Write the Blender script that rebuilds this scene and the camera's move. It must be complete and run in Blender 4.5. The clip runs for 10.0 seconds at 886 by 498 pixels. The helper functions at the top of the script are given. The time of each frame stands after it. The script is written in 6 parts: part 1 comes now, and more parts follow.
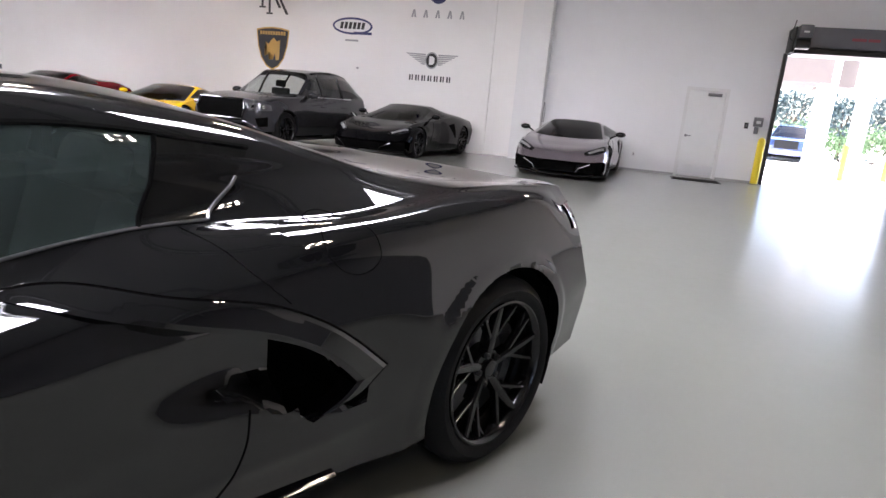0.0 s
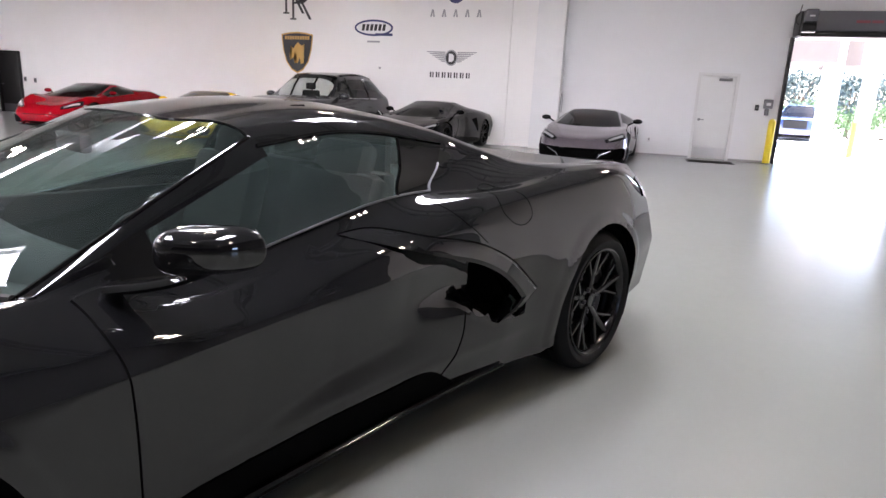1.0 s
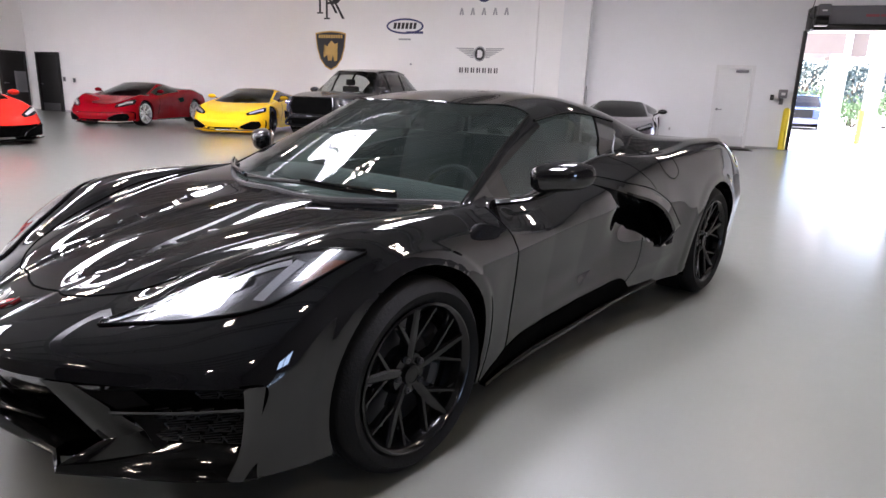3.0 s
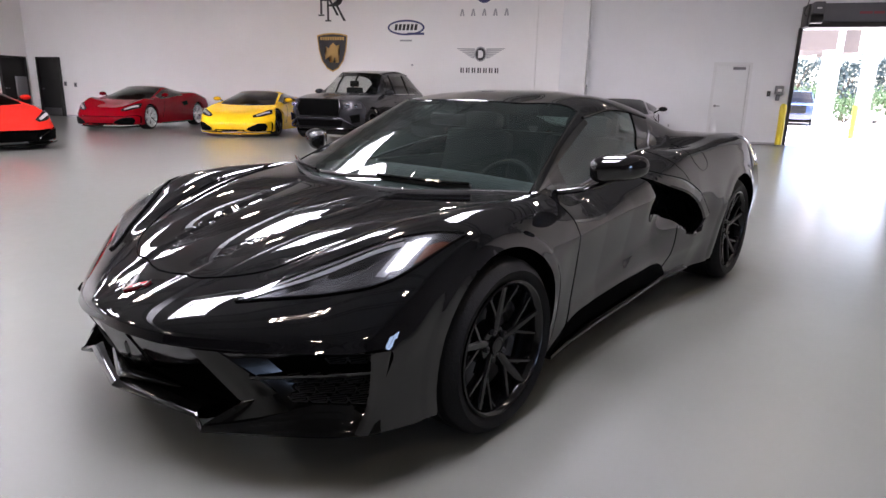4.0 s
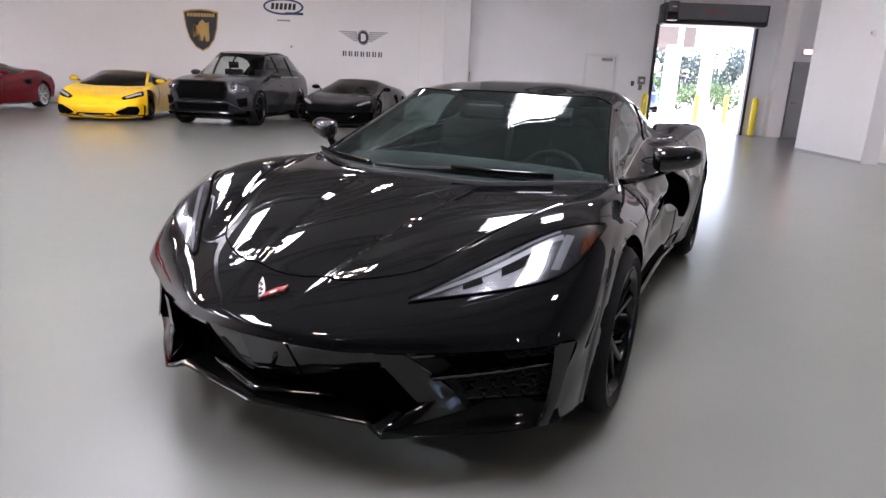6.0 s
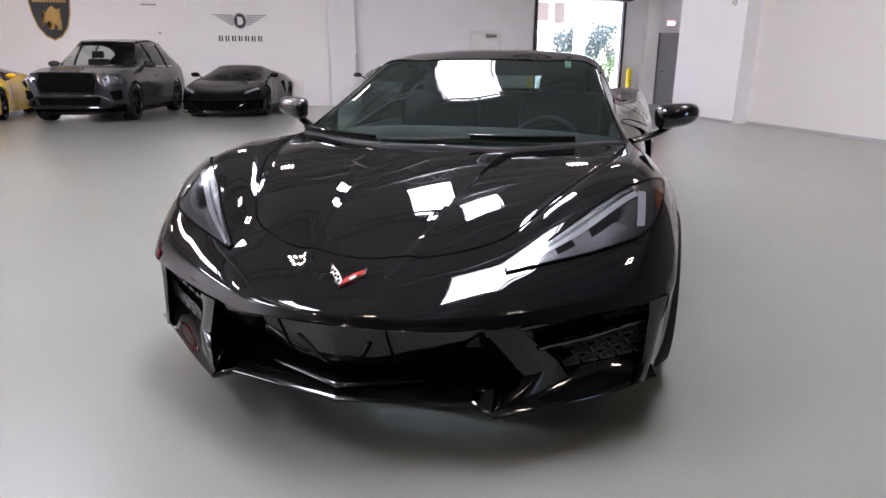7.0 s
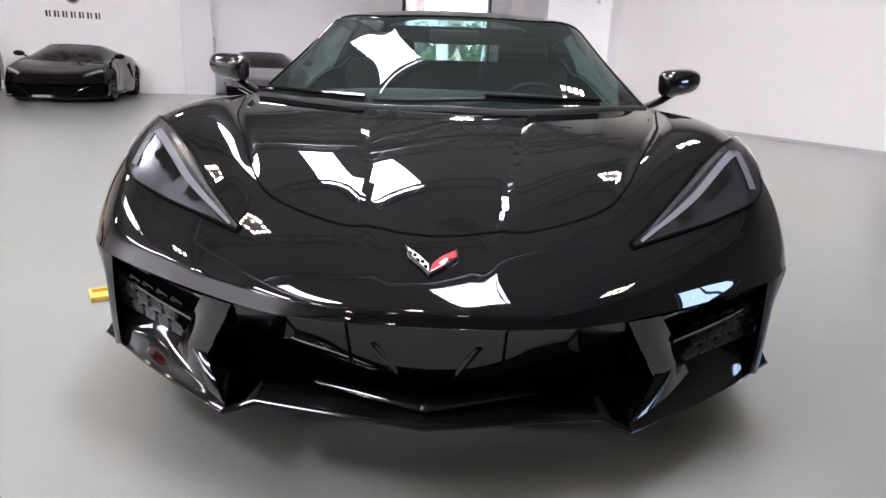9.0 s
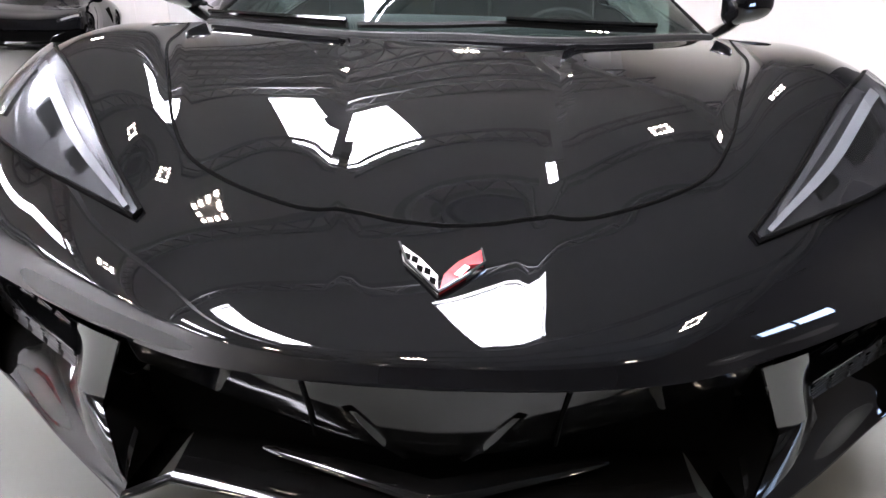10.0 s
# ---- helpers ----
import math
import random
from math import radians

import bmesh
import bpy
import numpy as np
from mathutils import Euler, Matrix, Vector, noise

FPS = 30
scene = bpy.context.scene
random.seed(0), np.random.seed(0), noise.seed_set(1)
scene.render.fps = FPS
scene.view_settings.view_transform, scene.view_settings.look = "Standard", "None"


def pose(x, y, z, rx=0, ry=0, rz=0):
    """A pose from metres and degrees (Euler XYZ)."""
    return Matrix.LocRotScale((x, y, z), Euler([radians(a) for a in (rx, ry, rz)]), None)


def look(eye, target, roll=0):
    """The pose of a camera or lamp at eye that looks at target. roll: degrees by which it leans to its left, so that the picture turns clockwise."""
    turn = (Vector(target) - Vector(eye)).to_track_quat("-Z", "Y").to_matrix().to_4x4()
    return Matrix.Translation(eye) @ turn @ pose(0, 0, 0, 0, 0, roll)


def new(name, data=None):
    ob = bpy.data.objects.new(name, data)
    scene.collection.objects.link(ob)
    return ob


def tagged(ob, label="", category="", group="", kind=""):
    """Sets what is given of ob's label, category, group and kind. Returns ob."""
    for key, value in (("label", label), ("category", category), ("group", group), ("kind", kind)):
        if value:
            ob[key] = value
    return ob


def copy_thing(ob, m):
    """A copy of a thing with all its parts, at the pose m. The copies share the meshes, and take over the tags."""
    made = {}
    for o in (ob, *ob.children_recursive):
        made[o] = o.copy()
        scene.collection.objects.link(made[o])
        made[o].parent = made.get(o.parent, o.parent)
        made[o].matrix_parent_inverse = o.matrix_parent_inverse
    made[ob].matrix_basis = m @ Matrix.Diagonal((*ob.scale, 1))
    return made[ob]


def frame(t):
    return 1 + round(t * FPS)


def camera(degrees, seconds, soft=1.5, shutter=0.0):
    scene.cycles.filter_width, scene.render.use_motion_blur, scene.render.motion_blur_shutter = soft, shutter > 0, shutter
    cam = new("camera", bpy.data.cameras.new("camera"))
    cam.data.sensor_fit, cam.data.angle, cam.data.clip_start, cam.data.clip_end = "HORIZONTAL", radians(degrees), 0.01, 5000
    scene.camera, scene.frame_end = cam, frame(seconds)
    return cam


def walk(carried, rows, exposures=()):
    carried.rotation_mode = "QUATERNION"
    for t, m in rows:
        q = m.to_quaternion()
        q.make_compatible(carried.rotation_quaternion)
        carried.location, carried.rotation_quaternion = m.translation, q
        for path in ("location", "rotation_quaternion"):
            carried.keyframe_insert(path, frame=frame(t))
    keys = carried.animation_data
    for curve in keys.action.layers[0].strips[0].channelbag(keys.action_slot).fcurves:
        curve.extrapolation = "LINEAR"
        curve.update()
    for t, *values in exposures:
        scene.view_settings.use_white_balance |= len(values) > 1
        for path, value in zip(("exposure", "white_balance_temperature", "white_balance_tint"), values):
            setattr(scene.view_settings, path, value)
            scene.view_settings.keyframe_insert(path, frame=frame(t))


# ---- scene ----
cam = camera(71.2, 10.0, soft=1.5)
PATH = [
    (0, (2.309, 0.092, 1.251), (1.774, 1.964, 0.794), 5.1),
    (0.5, (2.253, -0.421, 1.266), (1.705, 1.445, 0.8), 4.4),
    (1, (2.072, -0.833, 1.271), (1.512, 1.027, 0.793), 2.7),
    (1.5, (1.914, -1.219, 1.251), (1.368, 0.649, 0.789), 3.3),
    (2, (1.735, -1.59, 1.26), (1.159, 0.267, 0.791), 3.1),
    (2.5, (1.548, -1.837, 1.246), (1.013, 0.028, 0.763), 2.0),
    (2.7, (1.51, -1.947, 1.225), (0.952, -0.09, 0.732), 2.1),
    (4, (1.222, -2.42, 1.213), (0.686, -0.557, 0.721), 1.3),
    (4.5, (1.103, -2.519, 1.227), (0.553, -0.663, 0.726), 0.8),
    (5, (0.877, -2.623, 1.214), (0.408, -0.748, 0.7), 1.3),
    (5.5, (0.592, -2.677, 1.236), (0.27, -0.776, 0.705), 0.4),
    (5.7, (0.472, -2.64, 1.234), (0.245, -0.721, 0.718), 1.8),
    (6.8, (-0.215, -2.551, 1.15), (0.002, -0.648, 0.574), 0.0),
    (7, (-0.322, -2.485, 1.136), (-0.037, -0.589, 0.57), 0.2),
    (7.5, (-0.54, -2.323, 1.08), (-0.051, -0.474, 0.495), 1.1),
    (8, (-0.745, -2.163, 1.025), (-0.078, -0.363, 0.465), 2.0),
    (8.5, (-0.819, -2.062, 0.993), (-0.103, -0.282, 0.427), 2.1),
    (9, (-0.804, -1.934, 0.947), (-0.072, -0.16, 0.383), 2.1),
    (9.5, (-0.711, -1.68, 0.9), (0.033, 0.062, 0.256), 1.8),
    (10, (-0.633, -1.454, 0.863), (0.085, 0.271, 0.152), 1.8),
]
walk(cam, [(t, look(eye, to, roll)) for t, eye, to, roll in PATH], exposures=[(0.0, 3.16, 6350, 20), (1.5, 3.38, 6350, 22), (2.7, 3.24, 6350, 22), (4.0, 2.88, 6350, 24), (5.5, 2.83, 6350, 24), (7.0, 2.95, 6350, 22), (8.0, 3.15, 6350, 22), (8.5, 3.22, 6350, 22), (9.2, 3.35, 6350, 20), (10.0, 3.75, 6350, 20)])

# ---- daylight ----
world = bpy.data.worlds.new("sky")
scene.world = world
world.use_nodes = True
wn = world.node_tree.nodes
sky = wn.new("ShaderNodeTexSky")
sky.sky_type = "NISHITA"
sky.sun_disc = False
sky.sun_elevation = radians(67)
sky.sun_rotation = radians(80)
wn["Background"].inputs["Strength"].default_value = 0.15
world.node_tree.links.new(sky.outputs["Color"], wn["Background"].inputs["Color"])
sun = new("sun", bpy.data.lights.new("sun", "SUN"))
sun.data.energy = 5.0
sun.data.angle = radians(0.5)
sun.data.color = (1.0, 0.96, 0.9)
sun.matrix_world = look((42, 42, 80), (10, 36, 0))


# ---- materials ----
def shader(name):
    m = bpy.data.materials.new(name)
    m.use_nodes = True
    return m, m.node_tree.nodes, m.node_tree.links, m.node_tree.nodes["Principled BSDF"]


def surface(name, base, rough=0.5, metal=0.0, vary=0.08, scale=4.0, bump=0.0, bump_scale=80.0, coat=0.0, rough_vary=0.05, spec=0.5):
    """A painted, plastic, metal or rubber surface with tone variation, uneven gloss and fine relief."""
    m, n, l, p = shader(name)
    tc = n.new("ShaderNodeTexCoord")
    a = n.new("ShaderNodeTexNoise")
    a.inputs["Scale"].default_value = scale
    a.inputs["Detail"].default_value = 6
    l.new(tc.outputs["Object"], a.inputs["Vector"])
    ramp = n.new("ShaderNodeMixRGB")
    ramp.inputs[1].default_value = (*[c * (1 - vary) for c in base], 1)
    ramp.inputs[2].default_value = (*[min(1, c * (1 + vary)) for c in base], 1)
    l.new(a.outputs["Fac"], ramp.inputs[0])
    l.new(ramp.outputs[0], p.inputs["Base Color"])
    r = n.new("ShaderNodeMapRange")
    r.inputs[3].default_value = max(0.0, rough - rough_vary)
    r.inputs[4].default_value = rough + rough_vary
    l.new(a.outputs["Fac"], r.inputs[0])
    l.new(r.outputs[0], p.inputs["Roughness"])
    p.inputs["Metallic"].default_value = metal
    p.inputs["Specular IOR Level"].default_value = spec
    p.inputs["Coat Weight"].default_value = coat
    p.inputs["Coat Roughness"].default_value = 0.02
    if bump:
        b = n.new("ShaderNodeTexNoise")
        b.inputs["Scale"].default_value = bump_scale
        b.inputs["Detail"].default_value = 4
        l.new(tc.outputs["Object"], b.inputs["Vector"])
        k = n.new("ShaderNodeBump")
        k.inputs["Strength"].default_value = bump
        k.inputs["Distance"].default_value = 0.01
        l.new(b.outputs["Fac"], k.inputs["Height"])
        l.new(k.outputs[0], p.inputs["Normal"])
    return m


def glass(name, tint, gloss=1.0, veil=0.0):
    """Thin tinted glass: lets light through by its tint and mirrors by Fresnel; a diffuse teal share paints in a veil
    of reflected light.
    """
    m, n, l, p = shader(name)
    n.remove(p)
    t = n.new("ShaderNodeBsdfTransparent")
    t.inputs[0].default_value = (*tint, 1)
    g = n.new("ShaderNodeBsdfGlossy")
    g.inputs["Roughness"].default_value = 0.01
    g.inputs["Color"].default_value = (gloss, gloss, gloss, 1)
    w = n.new("ShaderNodeLayerWeight")
    w.inputs["Blend"].default_value = 0.5
    k = n.new("ShaderNodeMath")
    k.operation = "POWER"
    k.inputs[1].default_value = 5.0
    l.new(w.outputs["Facing"], k.inputs[0])
    f = n.new("ShaderNodeMath")
    f.operation = "MULTIPLY_ADD"
    f.inputs[1].default_value = 0.957
    f.inputs[2].default_value = 0.043
    l.new(k.outputs[0], f.inputs[0])
    x = n.new("ShaderNodeMixShader")
    # diffuse teal stands in for the hall's pale reflection in the glass
    d = n.new("ShaderNodeBsdfDiffuse")
    d.inputs[0].default_value = (0.42, 0.58, 0.55, 1)
    y = n.new("ShaderNodeMixShader")
    y.inputs[0].default_value = veil
    l.new(t.outputs[0], y.inputs[1])
    l.new(d.outputs[0], y.inputs[2])
    l.new(f.outputs[0], x.inputs[0])
    l.new(y.outputs[0], x.inputs[1])
    l.new(g.outputs[0], x.inputs[2])
    l.new(x.outputs[0], n["Material Output"].inputs[0])
    return m


def glow(name, colour, strength):
    m, n, l, p = shader(name)
    p.inputs["Base Color"].default_value = (*colour, 1)
    p.inputs["Emission Color"].default_value = (*colour, 1)
    p.inputs["Emission Strength"].default_value = strength
    return m


def floor_paint():
    """Pale grey glossy epoxy: cloudy tone and uneven gloss."""
    m, n, l, p = shader("epoxy floor")
    tc = n.new("ShaderNodeTexCoord")
    big = n.new("ShaderNodeTexNoise")
    big.inputs["Scale"].default_value = 0.5
    big.inputs["Detail"].default_value = 8
    l.new(tc.outputs["Object"], big.inputs["Vector"])
    mix = n.new("ShaderNodeMixRGB")
    p.inputs["Specular IOR Level"].default_value = 0.28
    p.inputs["Coat Roughness"].default_value = 0.2
    lw = n.new("ShaderNodeLayerWeight")
    lw.inputs["Blend"].default_value = 0.5
    graze = n.new("ShaderNodeMapRange")
    graze.inputs[1].default_value = 0.70
    graze.inputs[2].default_value = 0.93
    graze.inputs[4].default_value = 1.0
    l.new(lw.outputs["Facing"], graze.inputs[0])
    l.new(graze.outputs[0], p.inputs["Coat Weight"])
    mix.inputs[1].default_value = (0.136, 0.140, 0.125, 1)
    mix.inputs[2].default_value = (0.167, 0.171, 0.156, 1)
    l.new(big.outputs["Fac"], mix.inputs[0])
    fine = n.new("ShaderNodeTexNoise")
    fine.inputs["Scale"].default_value = 9
    fine.inputs["Detail"].default_value = 10
    l.new(tc.outputs["Object"], fine.inputs["Vector"])
    l.new(mix.outputs[0], p.inputs["Base Color"])
    r = n.new("ShaderNodeMapRange")
    r.inputs[3].default_value = 0.32
    r.inputs[4].default_value = 0.37
    l.new(fine.outputs["Fac"], r.inputs[0])
    l.new(r.outputs[0], p.inputs["Roughness"])
    return m


FLOOR = floor_paint()
WALL = surface("white wall paint", (0.84, 0.825, 0.81), 0.55, vary=0.03, scale=1.2, bump=0.15, bump_scale=60)
WALL_B = surface("cool white wall paint", (0.80, 0.805, 0.82), 0.55, vary=0.03, scale=1.2, bump=0.15, bump_scale=60)
CEIL = surface("pale grey deck paint", (0.36, 0.36, 0.355), 0.6, vary=0.05)
WALL_R = surface("beige white wall paint", (0.64, 0.622, 0.60), 0.55, vary=0.03, scale=1.2, bump=0.15, bump_scale=60)
MESH = surface("black mesh", (0.016, 0.016, 0.017), 0.4, spec=0.35)
# only for unseen walls: dark so that the car's flanks reflect dark
WALL_DARK = surface("dark grey for unseen walls", (0.07, 0.07, 0.075), 0.6, vary=0.08, scale=1.2, bump=0.15)
STEEL_W = surface("grey painted steel", (0.24, 0.24, 0.24), 0.45, vary=0.05)
TRIM_W = surface("white enamel", (0.75, 0.75, 0.75), 0.35, vary=0.03)
BLACK_PAINT = surface("black car paint", (0.004, 0.004, 0.0045), 0.02, vary=0.3, scale=300, rough_vary=0.0, spec=0.6, coat=0.32)
BLACK_LACQUER = surface("black lacquer", (0.003, 0.003, 0.0035), 0.08, vary=0.2, rough_vary=0.02, spec=0.16)
PIANO = surface("gloss black plastic", (0.004, 0.004, 0.004), 0.06, vary=0.2, rough_vary=0.02, spec=0.5)
MATT = surface("matt black plastic", (0.012, 0.012, 0.012), 0.55, vary=0.2, bump=0.2, bump_scale=300, spec=0.3)
# near-black that stands in for shade inside openings; also colours seams and seals
VOID = surface("near-black for shade and seams", (0.0012, 0.0012, 0.0012), 0.9, vary=0.1, spec=0.05)
RUBBER = surface("tyre rubber", (0.0085, 0.0085, 0.009), 0.6, vary=0.2, bump=0.15, bump_scale=120, spec=0.14)
RIM_BLACK = surface("gloss black wheel", (0.006, 0.006, 0.0065), 0.16, vary=0.2, rough_vary=0.04, spec=0.45)
RIM_SILVER = surface("silver wheel", (0.78, 0.78, 0.79), 0.28, metal=0.55, rough_vary=0.03)
DISC = surface("brake steel", (0.10, 0.10, 0.105), 0.35, metal=1.0, vary=0.2)
CALIPER = surface("dark caliper", (0.03, 0.03, 0.032), 0.35)
CHROME = surface("chrome", (0.75, 0.75, 0.76), 0.08, metal=1.0, vary=0.02, rough_vary=0.02)
SATIN = surface("satin metal", (0.22, 0.22, 0.23), 0.31, metal=0.9, rough_vary=0.03)
LAMP_GREY = surface("lamp housing", (0.022, 0.022, 0.024), 0.25, metal=0.4, vary=0.2)
LAMP_BEZEL = surface("lamp bezel", (0.04, 0.04, 0.043), 0.23, vary=0.15, rough_vary=0.03)
LAMP_WHITE = surface("lamp light guide", (0.15, 0.154, 0.162), 0.18, coat=0.6, vary=0.05)
TAIL_RED = surface("dark red lamp glass", (0.06, 0.004, 0.004), 0.08, rough_vary=0.03)
LAMP_BRIGHT = surface("bright lamp reflector", (0.45, 0.45, 0.44), 0.3, metal=0.4, vary=0.1)
LAMP_DULL = surface("grey lamp glass", (0.05, 0.05, 0.053), 0.15, rough_vary=0.05)
AMBER = surface("amber marker", (0.07, 0.018, 0.006), 0.23, coat=0.5, rough_vary=0.03)
LENS = glass("clear lamp lens", (0.85, 0.86, 0.88))
SCREEN = glass("tinted windscreen", (0.55, 0.66, 0.635), veil=0.014)
SIDE_GLASS = glass("dark side glass", (0.32, 0.42, 0.395), veil=0.05)
SUV_GLASS = glass("lightly tinted glass", (0.78, 0.81, 0.80))
CAR_GLASS = glass("tinted car glass", (0.22, 0.27, 0.255))
DARK_GLASS = glass("very dark glass", (0.06, 0.065, 0.065), 0.7)
LEATHER = surface("black leather", (0.008, 0.009, 0.009), 0.6, vary=0.15, bump=0.06, bump_scale=120, spec=0.12)
DASH = surface("dash leather", (0.013, 0.016, 0.0155), 0.6, vary=0.15, bump=0.06, bump_scale=120, spec=0.15)
RED = surface("enamel red", (0.36, 0.025, 0.03), 0.2, coat=0.6)
SILVER_ENAMEL = surface("silver enamel", (0.55, 0.53, 0.50), 0.31, metal=0.2, rough_vary=0.03)
FERRO = surface("deep red car paint", (0.20, 0.001, 0.006), 0.15, coat=0.28, spec=0.05, vary=0.1, rough_vary=0.03)
YELLOW = surface("yellow car paint", (0.80, 0.47, 0.006), 0.25, coat=0.5, spec=0.2, vary=0.05, rough_vary=0.03)
GREY_PAINT = surface("dark grey metallic paint", (0.030, 0.030, 0.034), 0.23, metal=0.3, coat=0.45, spec=0.1, vary=0.1, scale=200, rough_vary=0.03)
SILVER_PAINT = surface("silver violet metallic paint", (0.31, 0.27, 0.305), 0.23, metal=0.85, coat=1.0, spec=0.1, vary=0.06, scale=200, rough_vary=0.03)
ORANGE = surface("orange red car paint", (0.52, 0.020, 0.012), 0.2, coat=0.3, spec=0.1, vary=0.06, rough_vary=0.03)
BOLLARD = surface("yellow sleeve", (0.80, 0.62, 0.02), 0.4, vary=0.06)
DOOR_BLACK = surface("black door paint", (0.008, 0.0075, 0.0075), 0.4, vary=0.2)
DOOR_WHITE = surface("white door paint", (0.78, 0.785, 0.785), 0.4, vary=0.03)
DOOR_GREY = surface("grey door paint", (0.34, 0.34, 0.35), 0.4, vary=0.04)
# greyer than the leaf, to draw the shade at the door recess's edges
FRAME_GREY = surface("frame paint greyed for recess shade", (0.72, 0.72, 0.72), 0.4, vary=0.04)
PLATE = surface("brushed steel plate", (0.80, 0.80, 0.81), 0.38, metal=1.0, vary=0.04)
GREY_BOX = surface("grey enclosure", (0.16, 0.16, 0.17), 0.45, vary=0.1)
SHUTTER = surface("dark grey shutter steel", (0.12, 0.12, 0.132), 0.4, metal=0.3, vary=0.1)
VINYL_BLACK = surface("black wall vinyl", (0.015, 0.015, 0.017), 0.45, vary=0.1)
VINYL_GREY = surface("grey wall vinyl", (0.35, 0.35, 0.36), 0.45, vary=0.05)
VINYL_BLUE = surface("navy wall vinyl", (0.03, 0.035, 0.13), 0.4, vary=0.05)
VINYL_GOLD = surface("gold wall vinyl", (0.55, 0.33, 0.08), 0.4, vary=0.15)
SKYLIGHT = glow("skylight dome", (0.93, 0.96, 1.0), 7.3)
DAY_PANE = glow("shaded daylight pane", (0.50, 0.72, 1.0), 1.5)
LED = glow("led", (1.0, 0.88, 0.68), 36.0)
CONCRETE = surface("sunlit concrete", (0.72, 0.70, 0.67), 0.8, vary=0.1, scale=2, bump=0.3)
STUCCO = surface("pale pink stucco", (0.135, 0.108, 0.090), 0.8, vary=0.08, bump=0.3)
LEAF = surface("leaves", (0.075, 0.108, 0.10), 0.6, vary=0.4, scale=3)
LEAF_GREEN = surface("bright leaves", (0.085, 0.15, 0.06), 0.6, vary=0.4, scale=3)
BARK = surface("bark", (0.12, 0.09, 0.06), 0.85, vary=0.3, bump=0.5)
TRUCK_BLUE = surface("blue truck paint", (0.02, 0.04, 0.12), 0.23, coat=1.0, rough_vary=0.03)
GOLD_CARD = surface("brass", (0.55, 0.36, 0.06), 0.4, vary=0.1)
EXIT_RED = glow("exit sign face", (1.0, 0.25, 0.25), 1.2)


# ---- mesh helpers ----
def thing(name, m, label, category, group=""):
    ob = new(name)
    ob.matrix_world = m
    return tagged(ob, label, category, group)


def part(name, bm, material, parent=None, label="", smooth=True, angle=40):
    """One bmesh as one mesh object under a thing or a part."""
    me = bpy.data.meshes.new(name)
    bmesh.ops.recalc_face_normals(bm, faces=bm.faces)
    for f in bm.faces:
        f.smooth = smooth
    if smooth:
        lim = radians(angle)
        for e in bm.edges:
            if len(e.link_faces) == 2 and e.calc_face_angle(0) > lim:
                e.smooth = False
    bm.to_mesh(me)
    bm.free()
    me.materials.append(material)
    ob = new(name, me)
    if parent:
        ob.parent = parent
    if label:
        tagged(ob, label)
    return ob


def structure(name, bm, material, label, smooth=False):
    return tagged(part(name, bm, material, None, label, smooth), kind="structure")


def box(bm, x0, x1, y0, y1, z0, z1, bevel=0.0, m=None):
    r = bmesh.ops.create_cube(bm, size=1)
    vs = r["verts"]
    t = Matrix.Translation(((x0 + x1) / 2, (y0 + y1) / 2, (z0 + z1) / 2)) @ Matrix.Diagonal((abs(x1 - x0), abs(y1 - y0), abs(z1 - z0), 1))
    bmesh.ops.transform(bm, matrix=(m @ t) if m else t, verts=vs)
    if bevel:
        es = list({e for v in vs for e in v.link_edges})
        bmesh.ops.bevel(bm, geom=es, offset=bevel, segments=2, profile=0.5, affect="EDGES")
    return bm


def boxes(*dims, bevel=0.0):
    bm = bmesh.new()
    for d in dims:
        box(bm, *d, bevel=bevel)
    return bm


def tube(bm, pts, r, n=8, closed=False, flat=1.0):
    """A round bar along a line of points; r is one radius or one per point."""
    pts = [Vector(p) for p in pts]
    k = len(pts)
    rings = []
    for i, p in enumerate(pts):
        a = pts[(i - 1) % k] if (closed or i) else p
        b = pts[(i + 1) % k] if (closed or i < k - 1) else p
        d = (b - a).normalized()
        side = d.cross(Vector((0, 0, 1)))
        if side.length < 1e-3:
            side = d.cross(Vector((1, 0, 0)))
        side.normalize()
        up = side.cross(d)
        rr = r[i] if isinstance(r, (list, tuple)) else r
        rings.append([bm.verts.new(p + rr * (side * math.cos(2 * math.pi * j / n) + up * flat * math.sin(2 * math.pi * j / n))) for j in range(n)])
    for i in range(k if closed else k - 1):
        A, B = rings[i], rings[(i + 1) % k]
        for j in range(n):
            bm.faces.new((A[j], A[(j + 1) % n], B[(j + 1) % n], B[j]))
    if not closed:
        bm.faces.new(rings[0][::-1])
        bm.faces.new(rings[-1])
    return bm


def lathe(bm, profile, n=48, axis="x", closed=False):
    """Turn a profile of (along, radius) round an axis through the origin."""
    rings = []
    for a, r in profile:
        ring = []
        for j in range(n):
            w = 2 * math.pi * j / n
            c, s = r * math.cos(w), r * math.sin(w)
            ring.append(bm.verts.new((a, c, s) if axis == "x" else (c, a, s) if axis == "y" else (c, s, a)))
        rings.append(ring)
    k = len(rings)
    for i in range(k if closed else k - 1):
        A, B = rings[i], rings[(i + 1) % k]
        for j in range(n):
            bm.faces.new((A[j], A[(j + 1) % n], B[(j + 1) % n], B[j]))
    return bm


